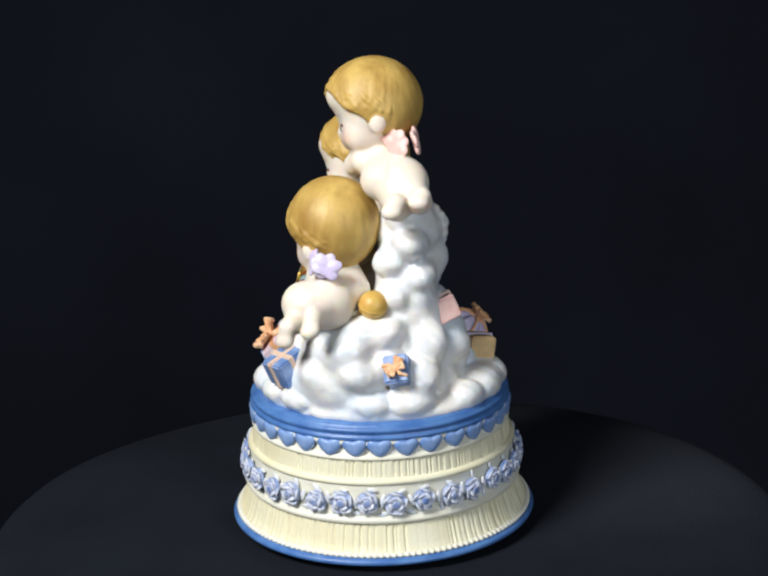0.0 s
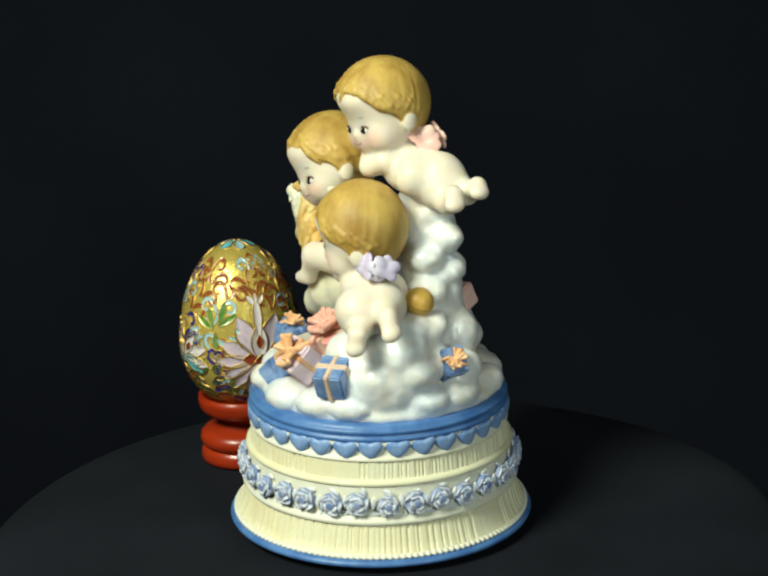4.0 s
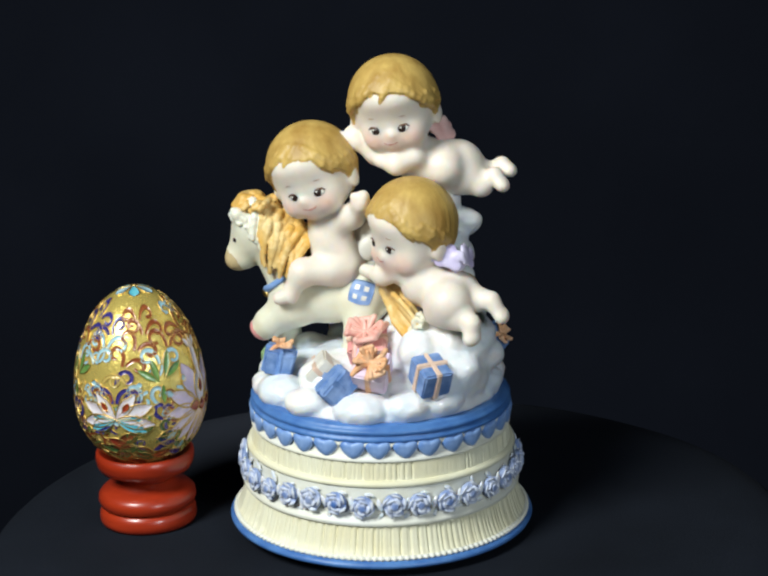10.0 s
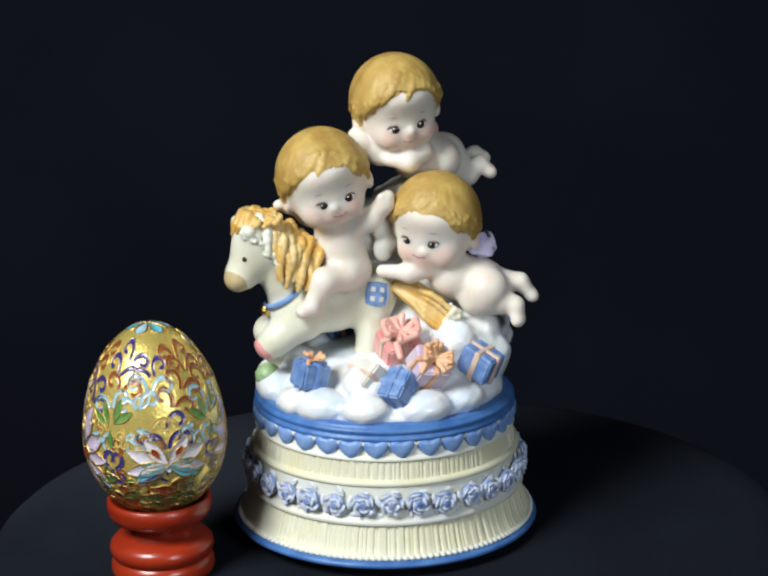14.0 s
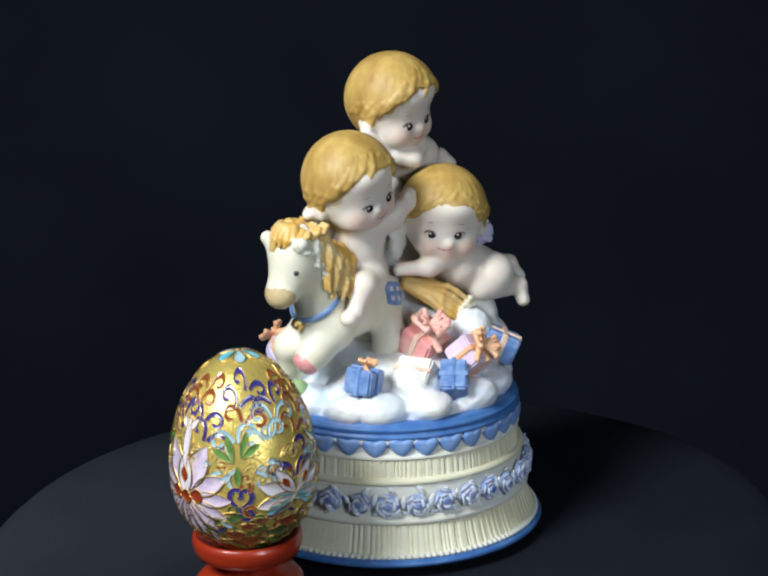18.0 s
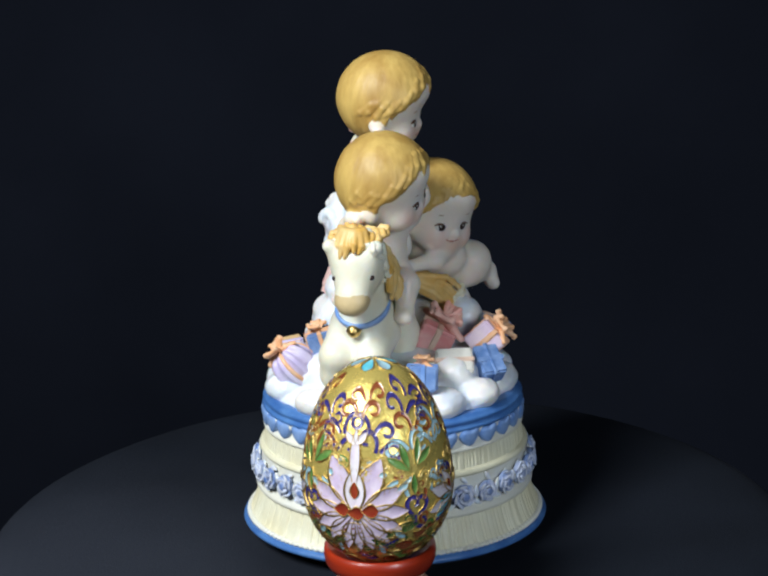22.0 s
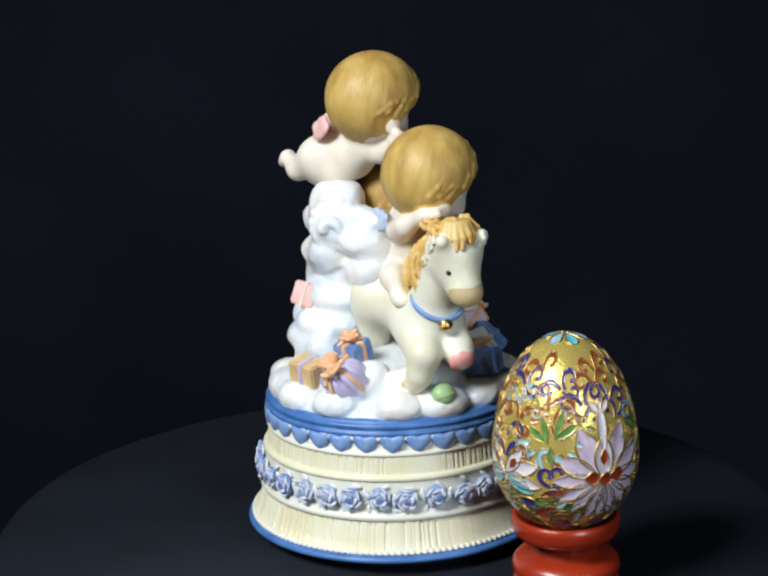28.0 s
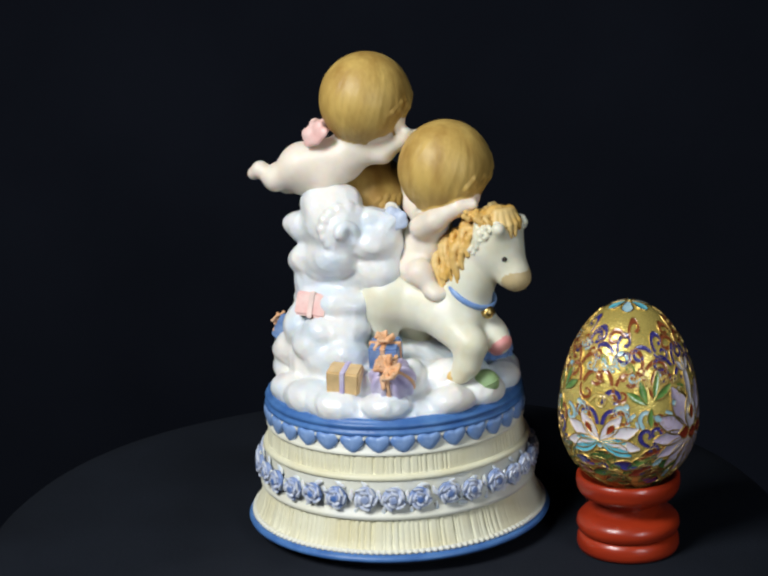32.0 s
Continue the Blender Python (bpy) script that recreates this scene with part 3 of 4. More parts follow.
def cherub(label, c, eyes, r, body, feet, tint, wings, part_at=0.26, fore=1.2):
    c = np.array(c, float)
    s = unit(np.array(eyes[1], float) - np.array(eyes[0], float))
    u = unit(np.array([0, 0, 1.0]) - s * s[2])
    f = np.cross(s, u)
    crown, long = c + fore * f, r + fore
    pr = [oval(c - 1.5 * u - 0.4 * f, (r * 0.93, r * 0.905, r * 0.86), 0, s, u), oval(c + 2.6 * u + (1.4 + fore) * f, (r * 0.86, r * 0.915, r * 0.55), 0, s, u), oval(c - 7.6 * u + 2.4 * f, (r * 0.74, r * 0.59, r * 0.58), 0, s, u),
          ball(c - 10.3 * u + 6.4 * f + 5.3 * s, 5.0), ball(c - 10.3 * u + 6.4 * f - 5.3 * s, 5.0), ball(c - 12.4 * u + 7.6 * f, 3.5), ball(c - 10.6 * u + 8.8 * f, 3.0), ball(c - 9.3 * u + 12.0 * f, 0.85)]
    pr += [oval(c - 5.8 * u + k * s * r * 0.92 + 0.4 * f, (1.5, 2.5, 3.2), 0, s, u) for k in (-1, 1)]
    pr += [limb(*b) for b in body]
    for b in feet:
        pr += foot(*b)
    face = list(pr)
    pr.append(cap(crown, np.array([r, long, r * 1.03]), (0, 0.62, -0.78), r * 0.34, 0.55, np.stack([s, f, u]), 1))
    hr = random.Random(len(label))
    for k in range(30):
        t = math.radians(-104 + k * 7.2 + hr.uniform(-3, 3))
        side = 1 if t > part_at else -1
        sweep = side * hr.uniform(0.22, 0.5)
        lowz = (0.33 - 0.10 * math.exp(-((t - part_at - 0.5) / 0.3) ** 2)) * r - 0.62 * r * abs(math.sin(t)) ** 1.6 + hr.uniform(-1.5, 1.2)
        ang = [t - 0.75 * sweep, t - 0.2 * sweep, t + 0.35 * sweep, t + 0.9 * sweep, t + 1.15 * sweep]
        shr = 0.03 * abs(math.sin(t))
        fat = hr.uniform(0.75, 1.25)
        pts = []
        for a, zz, q in zip(ang, (lowz + 9.5, lowz + 6.0, lowz + 3.0, lowz + 0.8, lowz - 0.9), (0.95, 0.955, 0.955, 0.95 - shr, 0.945 - shr)):
            zz = min(zz, 0.88 * r)
            pts.append(crown + ((math.sin(a) * s + math.cos(a) * long / r * f) * math.sqrt(r * r - zz * zz) + u * zz) * q)
        wid = (0.5, fat, fat * 1.05, fat * 0.8, 0.32)
        pr += [limb(pts[j], pts[j + 1], wid[j], wid[j + 1], 1) for j in range(4)]
    studs = []

    def skin_at(p):
        """The point of the face straight before p, and the way it faces."""
        t = np.linspace(-8, 14, 221)
        ins = np.nonzero(field(face, p + t[:, None] * f, 2.5) < 0)[0]
        p = p + f * (t[ins[-1]] if len(ins) else 0)
        h = 0.6
        g = unit([float(field(face, (p + h * a)[None], 2.5)[0] - field(face, (p - h * a)[None], 2.5)[0]) for a in np.eye(3)])
        g = unit(g + 0.5 * f)
        sx = unit(s - g * np.dot(g, s))
        return p, g, sx, np.cross(g, sx)

    for e, k in zip(eyes, (-1, 1)):
        e = np.array(e, float)
        p, g, sx, ux = skin_at(e)
        studs.append(oval(p - 0.62 * g - 0.05 * ux, (2.3, 1.0, 1.3), 5, sx, ux))
        studs.append(oval(p - 0.45 * g + 0.08 * ux - 0.15 * k * sx, (1.75, 1.0, 1.56), 2, sx, ux))
        studs.append(oval(p - 0.52 * g + 1.28 * ux, (1.9, 0.95, 0.36), 6, sx + 0.05 * k * ux, ux))
        studs.append(oval(p - 0.55 * g + 0.95 * ux + 1.75 * k * sx, (0.85, 0.95, 0.28), 6, sx - 0.55 * k * ux, ux))
        studs.append(oval(p + 0.42 * g + 0.5 * ux - 0.45 * sx, (0.34, 0.16, 0.32), 5, sx, ux))
        p, g, sx, ux = skin_at(e + 4.3 * u + 0.3 * k * s)
        studs.append(oval(p - 0.32 * g, (1.7, 0.5, 0.26), 7, sx - 0.12 * k * ux, ux))
    blush = skin(c - 10.6 * u + 10.6 * f + 6.6 * s, c - 10.6 * u + 10.6 * f - 6.6 * s, c - 12.6 * u + 11.4 * f)
    m0 = (np.array(eyes[0], float) + np.array(eyes[1], float)) / 2 - 4.7 * u
    for off, high, long_, tilt in ((0, -0.25, 1.3, 0), (-1.7, 0.1, 1.1, -0.42), (1.7, 0.1, 1.1, 0.42)):
        p, g, sx, ux = skin_at(m0 + off * s + high * u)
        studs.append(oval(p - 0.38 * g, (long_, 0.62, 0.36 if off else 0.5), 3, sx + tilt * ux, ux))
    for g, *w in wings:
        pr.append(oval(w[0], w[1], g, *w[2:]))
    return part("cherub_figurine", sculpt("cherub_figurine", pr, [blush, HAIR, EYE_PAINT, LIP, tint, WHITE_GIFT, LASH, BROW], 0.40, 2.5, None, studs), music_box, label)


cherub("flying cherub figure with caramel hair and pink wings", (5.6, 0.8, 144.8), ((3.9, -11.4, 136.5), (12.8, -9.4, 137.6)), 15.3,
       [((8, 2, 129), (13, 5, 124), 7.0, 7.5), ((13, 5, 124), (23.6, 12.6, 122.2), 7.6, 8.0), ((16, 9.5, 118.8), (25, 11.5, 118.4), 6.4, 7.0), ((17, 4.8, 122.8), (21.5, 4.6, 122.4), 6.2, 6.8),
        ((26, 15, 121), (31, 18.8, 117.4), 5.6, 3.9), ((31, 18.8, 117.4), (35.8, 20.4, 120.2), 3.3, 2.5),
        ((26, 11, 119.5), (32, 11.7, 115.2), 5.4, 3.9), ((32, 11.7, 115.2), (36.2, 12.0, 118.2), 3.3, 2.5),
        ((7, 3, 126.5), (0, -1.5, 126.8), 4.4, 3.6), ((0, -1.5, 126.8), (-7.4, -4.2, 131.6), 3.4, 2.4), ((-7.4, -4.2, 131.6), (-11.0, -6.6, 133.6), 2.5, 1.4), ((-8.0, -3.6, 132.4), (-9.2, -3.2, 134.6), 1.6, 1.1),
        ((14, -3, 127), (9, -6.5, 124.6), 3.8, 3.2), ((9, -6.5, 124.6), (3, -5.5, 125.4), 3.0, 2.4)],
       [((36.0, 20.9, 121.0), (40.0, 19.6, 118.6), (0.5, 0.2, 0.8)), ((36.6, 12.6, 119.2), (40.4, 10.8, 115.2), (0.7, 0.1, 0.7))],
       WING_PINK, fan(4, (19.0, 9.2, 133.2), (0.85, -0.4, 0.3), 1.35, -60, 150, 6) + fan(4, (14.6, 15.4, 133.4), (-0.1, 0.95, 0.3), 1.3, 30, 215, 5))
cherub("riding cherub figure with caramel hair and pale blue wings", (-20.6, -9.2, 122.6), ((-21.8, -20.2, 114.6), (-13.2, -20.4, 116.8)), 15.6,
       [((-18, -7, 108), (-15.5, -6.5, 98), 6.2, 7.6), ((-15.5, -6.5, 98), (-13.5, -5.5, 89), 7.8, 9.0),
        ((-15, -12, 88), (-22, -17, 88), 5.6, 4.4), ((-22, -17, 88), (-26.6, -18.3, 80.5), 4.2, 2.8),
        ((-14, 0, 88), (-20.5, 4, 89), 5.6, 4.2), ((-20.5, 4, 89), (-25.2, 4, 84), 4.0, 2.7),
        ((-12, -9.5, 103.5), (-5.2, -12, 107.2), 4.6, 3.8), ((-5.2, -12, 107.2), (-0.8, -14.6, 112.4), 3.7, 2.7), ((-0.8, -14.6, 112.4), (0.4, -15.2, 115.2), 2.7, 2.0), ((-1.0, -15.8, 113.0), (-2.4, -17.0, 115.4), 1.4, 1.0),
        ((-19, 1, 104), (-25, 1, 107), 4.2, 3.4), ((-25, 1, 107), (-31.5, -3.2, 111.5), 3.2, 2.4), ((-31.5, -3.2, 111.5), (-35.4, -6.0, 112.4), 2.4, 1.6)],
       [((-26.0, -18.3, 79.4), (-30.6, -19.2, 78.6), (0.2, 0, -1)), ((-24.8, 4.0, 83.2), (-29.0, 3.6, 82.4), (0.2, 0, -1))],
       DUSK_BLUE, fan(4, (-9.8, 4.8, 105.0), (-0.35, 0.9, 0.3), 1.3, 0, 180, 6) + fan(5, (-0.5, -7.6, 101.5), (0.35, -0.9, 0.2), 1.75, -100, 70, 6) + [(5, (-0.8, -8.6, 96.0), (3.8, 2.4, 4.6), (0.8, 0.5, 0), (0, 0, 1)), (5, (-5, -4, 98.0), (3.4, 2.4, 4.0))], fore=0.5)
cherub("lying cherub figure with caramel hair and lavender wings", (16.8, -12.5, 106.5), ((5.9, -19.1, 100.8), (14.0, -23.1, 99.9)), 15.3,
       [((17, -14, 94), (21.5, -14, 87), 5.2, 6.6), ((21, -14.5, 87), (31, -13, 83), 7.6, 8.4), ((31.5, -11.6, 82.5), (31.5, -11.8, 82), 7.6, 7.6), ((32.0, -20.2, 82.5), (31.8, -20.0, 82), 7.6, 7.6), ((20, -9, 88), (23, -7, 85), 6.5, 7.0),
        ((33, -12, 83), (40, -13.4, 82.6), 5.6, 3.7), ((40, -13.4, 82.6), (44.6, -14.6, 83.0), 3.3, 2.6),
        ((28, -19, 78.5), (36, -22.0, 77.4), 4.8, 3.2), ((32, -17, 80), (37.4, -21.4, 78.2), 5.6, 3.6), ((37.4, -21.4, 78.2), (41.2, -23.4, 77.6), 3.1, 2.4),
        ((14, -17.5, 91), (7, -16.5, 88.8), 3.7, 3.0), ((7, -16.5, 88.8), (-1.5, -11, 88.6), 2.9, 2.2)],
       [((44.4, -14.5, 83.2), (49.0, -15.0, 77.4), (0.75, -0.1, 0.65), 3.0, 2.2), ((41.2, -23.7, 77.6), (41.8, -25.2, 71.8), (0.8, -0.5, 0.3), 2.9, 2.2)],
       LAVENDER, fan(4, (31.2, -17.0, 96.4), (0.25, -0.9, 0.3), 1.25, -40, 190, 5) + fan(4, (35.4, -11.6, 96.0), (0.85, 0.1, 0.3), 1.25, -50, 180, 5) + [(4, (32.5, -13.5, 94.0), (3.0, 3.0, 2.4))], fore=0.3)


# toy horse, with its parts
horse_body = [
    oval((-5.5, 1.5, 78.8), (10.8, 12.2, 10.8)), limb((-8, 0, 78), (-18, -3, 77), 10.0, 9.6), limb((-18, -3, 77), (-30, -5.5, 76), 9.6, 9.8),
    limb((-30, -5.5, 79), (-38, -8, 96), 9.0, 7.8), oval((-42.5, -8.9, 100.5), (8.8, 8.4, 8.6)), limb((-43.8, -9.1, 98), (-48.3, -9.5, 91), 7.7, 5.9),
    oval((-49.8, -9.6, 89.6), (5.3, 5.8, 4.8), 1, (-0.6, 0, -0.8), (-0.8, 0, 0.6)),
    limb((-44.6, -14.0, 103), (-46.2, -16.9, 106.4), 3.5, 2.3), limb((-46.4, -4.4, 103.4), (-48.9, -2.1, 106.6), 3.5, 2.3),
    limb((-30, -10, 73), (-38.2, -11.0, 67.4), 7.4, 5.0), limb((-38.2, -11.0, 67.4), (-41.2, -10.8, 65.0), 4.8, 4.3), oval((-42.6, -10.7, 63.9), (2.3, 4.3, 4.3), 2, (-0.75, 0, -0.65), (-0.65, 0, 0.75)),
    limb((-27, 0.5, 74), (-39.2, 1.2, 66.8), 7.4, 5.4), limb((-39.2, 1.2, 66.8), (-38.6, 2.6, 60.0), 5.0, 4.0), limb((-38.6, 2.6, 60.0), (-36.5, 3.6, 56.4), 3.9, 3.2),
    oval((-33.6, 4.6, 55.5), (2.2, 2.7, 2.4), 3), limb((-6, -5, 75), (-5, -9, 66), 7.2, 5.2), limb((-5, -9, 66), (-9, -9, 57), 5.0, 4.2), limb((-4, 6, 74), (-4, 5, 64), 6.5, 5.0)]
horse = part("toy_horse", sculpt("toy_horse", horse_body, [HORSE, TAN, PINK, MANE], 0.6, 3.0), music_box, "ivory toy horse with tan muzzle, leaping")
hd = random.Random(9)
locks = [oval((-40.5, -9, 106.5), (6.8, 6.8, 4.2)), limb((-38, -8.5, 104), (-30, -8, 95), 5.0, 4.0)]
for i in range(36):
    s = (i // 2) / 17
    k = -1 if i % 2 else 1
    mid = np.array([-43 + 12.0 * s, -9 + 1.5 * s, 101.0 - 10.0 * s])
    upv = unit((-0.15 + 0.95 * s, 0, 1.0 - 0.35 * s))
    ride, rad, ph = hd.uniform(-0.3, 0.9), hd.uniform(1.35, 2.0), hd.uniform(0, 6.28)
    end = math.radians(hd.uniform(80, 108) if s > 0.3 else hd.uniform(50, 75))
    n, path = 9, []
    for j in range(n + 1):
        w = j / n
        fi = math.radians(4) + (end - math.radians(4)) * w
        R = 9.7 - 0.2 * s + ride + 0.35 * math.sin(j * 1.0 + ph)
        sway = 1.0 * math.sin(j * 0.95 + ph)
        path.append(mid + R * (math.sin(fi) * np.array([0, k, 0]) * 0.97 + math.cos(fi) * upv) + np.array([0.75, 0, -0.45]) * (5.5 * w ** 1.3 * (0.45 + 0.6 * s)) + np.array([0.7, 0, 0.7]) * sway - np.array([0, 0, 3.0]) * w ** 2)
    for j in range(n):
        pale = s < 0.2 and j > 2
        locks.append(limb(path[j], path[j + 1], rad * (1 - 0.055 * j), rad * (0.945 - 0.055 * j), 1 if pale else 0))
for i in range(24):
    o = np.array([-45 + 9 * hd.random(), -9 + hd.uniform(-7, 7), 109.2 + hd.uniform(-1.2, 0.6)])
    for j in range(4):
        t = j * 1.2 + i * 1.7
        locks.append(limb(o + 2.0 * np.array([0.5 * math.cos(t), math.sin(t) * 0.9, 0.5 * math.cos(t)]), o + 2.0 * np.array([0.5 * math.cos(t + 1.2), math.sin(t + 1.2) * 0.9, 0.5 * math.cos(t + 1.2)]), 1.0, 0.85))
for k, y in ((-1, -16.6), (1, -1.6)):
    for i in range(6):
        o = np.array([-46.5 + 1.9 * i, y - k * (0.25 * i - 0.3 * (i % 2)), 106.2 - 2.1 * i + hd.uniform(-.4, .4)])
        ph = hd.uniform(0, 6.28)
        for j in range(8):
            q0, q1, t0, t1 = 2.1 - 0.2 * j, 1.9 - 0.2 * j, ph + 0.85 * j, ph + 0.85 * (j + 1)
            locks.append(limb(o + np.array([q0 * math.cos(t0), k * 0.22 * j, q0 * math.sin(t0)]), o + np.array([q1 * math.cos(t1), k * 0.22 * (j + 1), q1 * math.sin(t1)]), 1.05 - 0.05 * j, 1.0 - 0.05 * j, 1))
for i in range(7):
    a = math.radians(-62 + 21 * i)
    p = np.array([-44.0, -9.0, 110.2])
    q = p + np.array([-3.6 * math.cos(a), 3.8 * math.sin(a), 0.5])
    r = q + np.array([-2.6 * math.cos(a), 2.0 * math.sin(a), -2.6 - hd.random()])
    locks += [limb(p, q, 1.5, 1.8), limb(q, r, 1.8, 1.4), limb(r, r + np.array([-1.0, hd.uniform(-.8, .8) - 0.5 * math.sin(a), -1.6 - 2.4 * hd.random()]), 1.35, 0.6, 1 if i in (0, 6) else 0)]
part("mane", sculpt("mane", locks, [MANE, HORSE], 0.45, 0.3), horse, "golden caramel mane with cream curls")
tail = []
for i in range(15):
    v, b1, c1 = (i - 7) / 7, hd.uniform(-.9, .9), hd.uniform(-1.2, 1.2)
    w = np.array([0.35, 0.7 * math.sin(i * 2.3), 1.0])
    a, b = np.array([3.5, -7.5, 82.5]) + v * 1.6 * w, np.array([9.5, -13.0, 79.6 + b1]) + v * 3.4 * w
    c, d = np.array([15.5, -16.6 + 0.5 * c1, 75.0 + c1]) + v * 4.4 * w, np.array([20.0 + c1, -18.6, 70.8 - b1]) + v * 4.0 * w
    m = (b + c) / 2 + np.array([0, -0.8, -1.4 * b1])
    tail += [limb(a, b, 1.05, 1.1), limb(b, m, 1.1, 1.0), limb(m, c, 1.0, 1.05), limb(c, d, 1.0, 0.8)]
    for j in range(4):
        t = 1.3 * j + i
        tail.append(limb(d + 1.5 * np.array([math.cos(t), 0.2, math.sin(t)]), d + 1.5 * np.array([math.cos(t + 1.3), -0.2, math.sin(t + 1.3)]), 0.95, 0.85, 1))
part("tail", sculpt("tail", tail, [MANE, HORSE], 0.45, 0.6), horse, "golden caramel tail ending in cream curls")
for e in ((-48.2, -16.3, 97.0), (-51.6, -2.2, 96.3)):
    mid = np.array([-44.5, -9.2, 97.0])
    d = unit(np.array(e) - mid)
    ts = np.linspace(3, 14, 221)
    e = mid + d * (ts[np.nonzero(field(horse_body, mid + ts[:, None] * d, 3.0) < 0)[0][-1]] - 0.2)
    part("eye", sculpt("eye", [ball(e, 0.9)], [EYE_PAINT], 0.3), horse)


def torus(name, c, n, R, r, mat, R2=None):
    n = unit(n)
    a = unit(np.cross(n, (0, 1, 0.1)))
    b = np.cross(n, a)
    v, f = [], []
    for i in range(48):
        t = i * math.pi / 24
        d = math.cos(t) * a * R + math.sin(t) * b * (R2 or R)
        du = unit(d)
        for j in range(8):
            q = j * math.pi / 4
            v.append(np.array(c) + d + r * 0.6 * math.cos(q) * du + r * math.sin(q) * n)
    for i in range(48):
        for j in range(8):
            f.append((i * 8 + j, ((i + 1) % 48) * 8 + j, ((i + 1) % 48) * 8 + (j + 1) % 8, i * 8 + (j + 1) % 8))
    return mesh(name, v, f, mat)


part("collar", torus("collar", (-33.6, -6.3, 83.0), (-0.55, -0.06, 0.84), 8.9, 1.15, HEART_BLUE, 8.6), horse, "blue painted collar")
bell = part("bell", sculpt("bell", [ball((-40.9, -6.0, 76.6), 2.3)], [BRASS], 0.35), horse, "small round brass bell")
part("bell_band", torus("bell_band", (-40.9, -6.0, 76.6), (0, 0, 1), 2.3, 0.35, BRASS), bell)


def surface_tile(prims, c, nrm, upv, w, h, colors):
    """A chequered cloth patch that follows the flank."""
    nrm = unit(nrm)
    x = unit(np.cross(upv, nrm))
    y = np.cross(nrm, x)
    v, f, wch = [], [], []
    n = 16
    ts = np.linspace(-10, 6, 161)
    for lay in (0, 1):
        for i in range(n):
            for j in range(n):
                a, b = (i / (n - 1) - 0.5) * 2, (j / (n - 1) - 0.5) * 2
                p = np.array(c) + x * (a - 0.12 * a * b * b) * w / 2 + y * (b - 0.12 * b * a * a) * h / 2
                ins = np.nonzero(field(prims, p + ts[:, None] * nrm, 3.0) < 0)[0]
                v.append(p + nrm * ((ts[ins[-1]] if len(ins) else 0) - 0.25 + 0.65 * lay))
    o = n * n
    for i in range(n - 1):
        for j in range(n - 1):
            k = i * n + j
            f.append((o + k, o + k + n, o + k + n + 1, o + k + 1))
            wch.append(1 if i // 3 in (1, 3) and j // 3 in (1, 3) else 0)
    for i in range(n - 1):
        for a, b in ((i, i + 1), ((n - 1) * n + i + 1, (n - 1) * n + i), ((i + 1) * n, i * n), (i * n + n - 1, (i + 1) * n + n - 1)):
            f.append((a, b, o + b, o + a))
            wch.append(0)
    return mesh("patch", v, f, colors, wch)


part("patch", surface_tile(horse_body, (-3.6, -11.0, 80.6), (0.08, -1, 0.1), (0.22, 0, 1), 8.2, 8.0, [GIFT_BLUE, WHITE_GIFT]), horse, "blue and white chequered patch")


# gifts
def box_mesh(name, sx, sy, sz, mat, bev=0.7, seed=0):
    bm = bmesh.new()
    bmesh.ops.create_cube(bm, size=1)
    bmesh.ops.scale(bm, vec=(sx, sy, sz), verts=bm.verts)
    bmesh.ops.bevel(bm, geom=bm.edges[:], offset=bev, segments=2, affect="EDGES")
    r = random.Random(seed)
    for v in bm.verts:
        v.co += Vector((r.uniform(-.15, .15), r.uniform(-.15, .15), r.uniform(-.15, .15)))
    bmesh.ops.scale(bm, vec=(0.001,) * 3, verts=bm.verts)
    me = bpy.data.meshes.new(name)
    bm.to_mesh(me)
    bm.free()
    me.materials.append(mat)
    return me


def bow_mesh(size, mat, seed=0):
    """A moulded ribbon bow: creased loops of uneven size round a knot, and two tails."""
    r = random.Random(seed)
    pr = [oval((0, 0, 0.8), (1.0, 0.8, 0.9))]
    for k in range(4):
        a = k * math.pi / 2 + (0.35 if k % 2 else -0.25) + r.uniform(-.3, .3)
        up = r.uniform(0.15, 0.85)
        d, e = unit((math.cos(a), math.sin(a), up)), np.array([-math.sin(a), math.cos(a), 0])
        n, ln, wd = np.cross(d, e), r.uniform(2.7, 3.9), r.uniform(1.1, 1.8)
        o = np.array([0, 0, 0.7])
        pr += [oval(o + d * ln * 0.55, (ln * 0.5, wd, 0.5), 0, d, n), limb(o, o + d * ln + e * wd + n * 0.4, 0.42, 0.55), limb(o, o + d * ln - e * wd + n * 0.4, 0.42, 0.55),
               limb(o + d * ln + e * wd, o + d * ln - e * wd, 0.5, 0.5), limb(o + n * 0.3, o + d * ln * 0.8 + n * 0.75, 0.36, 0.3)]
    for a in (0.9 + r.uniform(-.4, .4), 3.8 + r.uniform(-.4, .4)):
        p, q = np.array([2.6 * math.cos(a), 2.6 * math.sin(a), 0.5]), np.array([4.6 * math.cos(a + 0.25), 4.6 * math.sin(a + 0.25), -0.4])
        pr += [limb((0, 0, 0.5), p, 0.6, 0.75), limb(p, q, 0.75, 0.6)]
    return sculpt("bow", [("c", p[1] * size, p[2] * size, p[3] * size, p[4] * size, 0) if p[0] == "c" else ("e", p[1] * size, p[2] * size, p[3], 0) for p in pr], [mat], 0.32, 0.3)


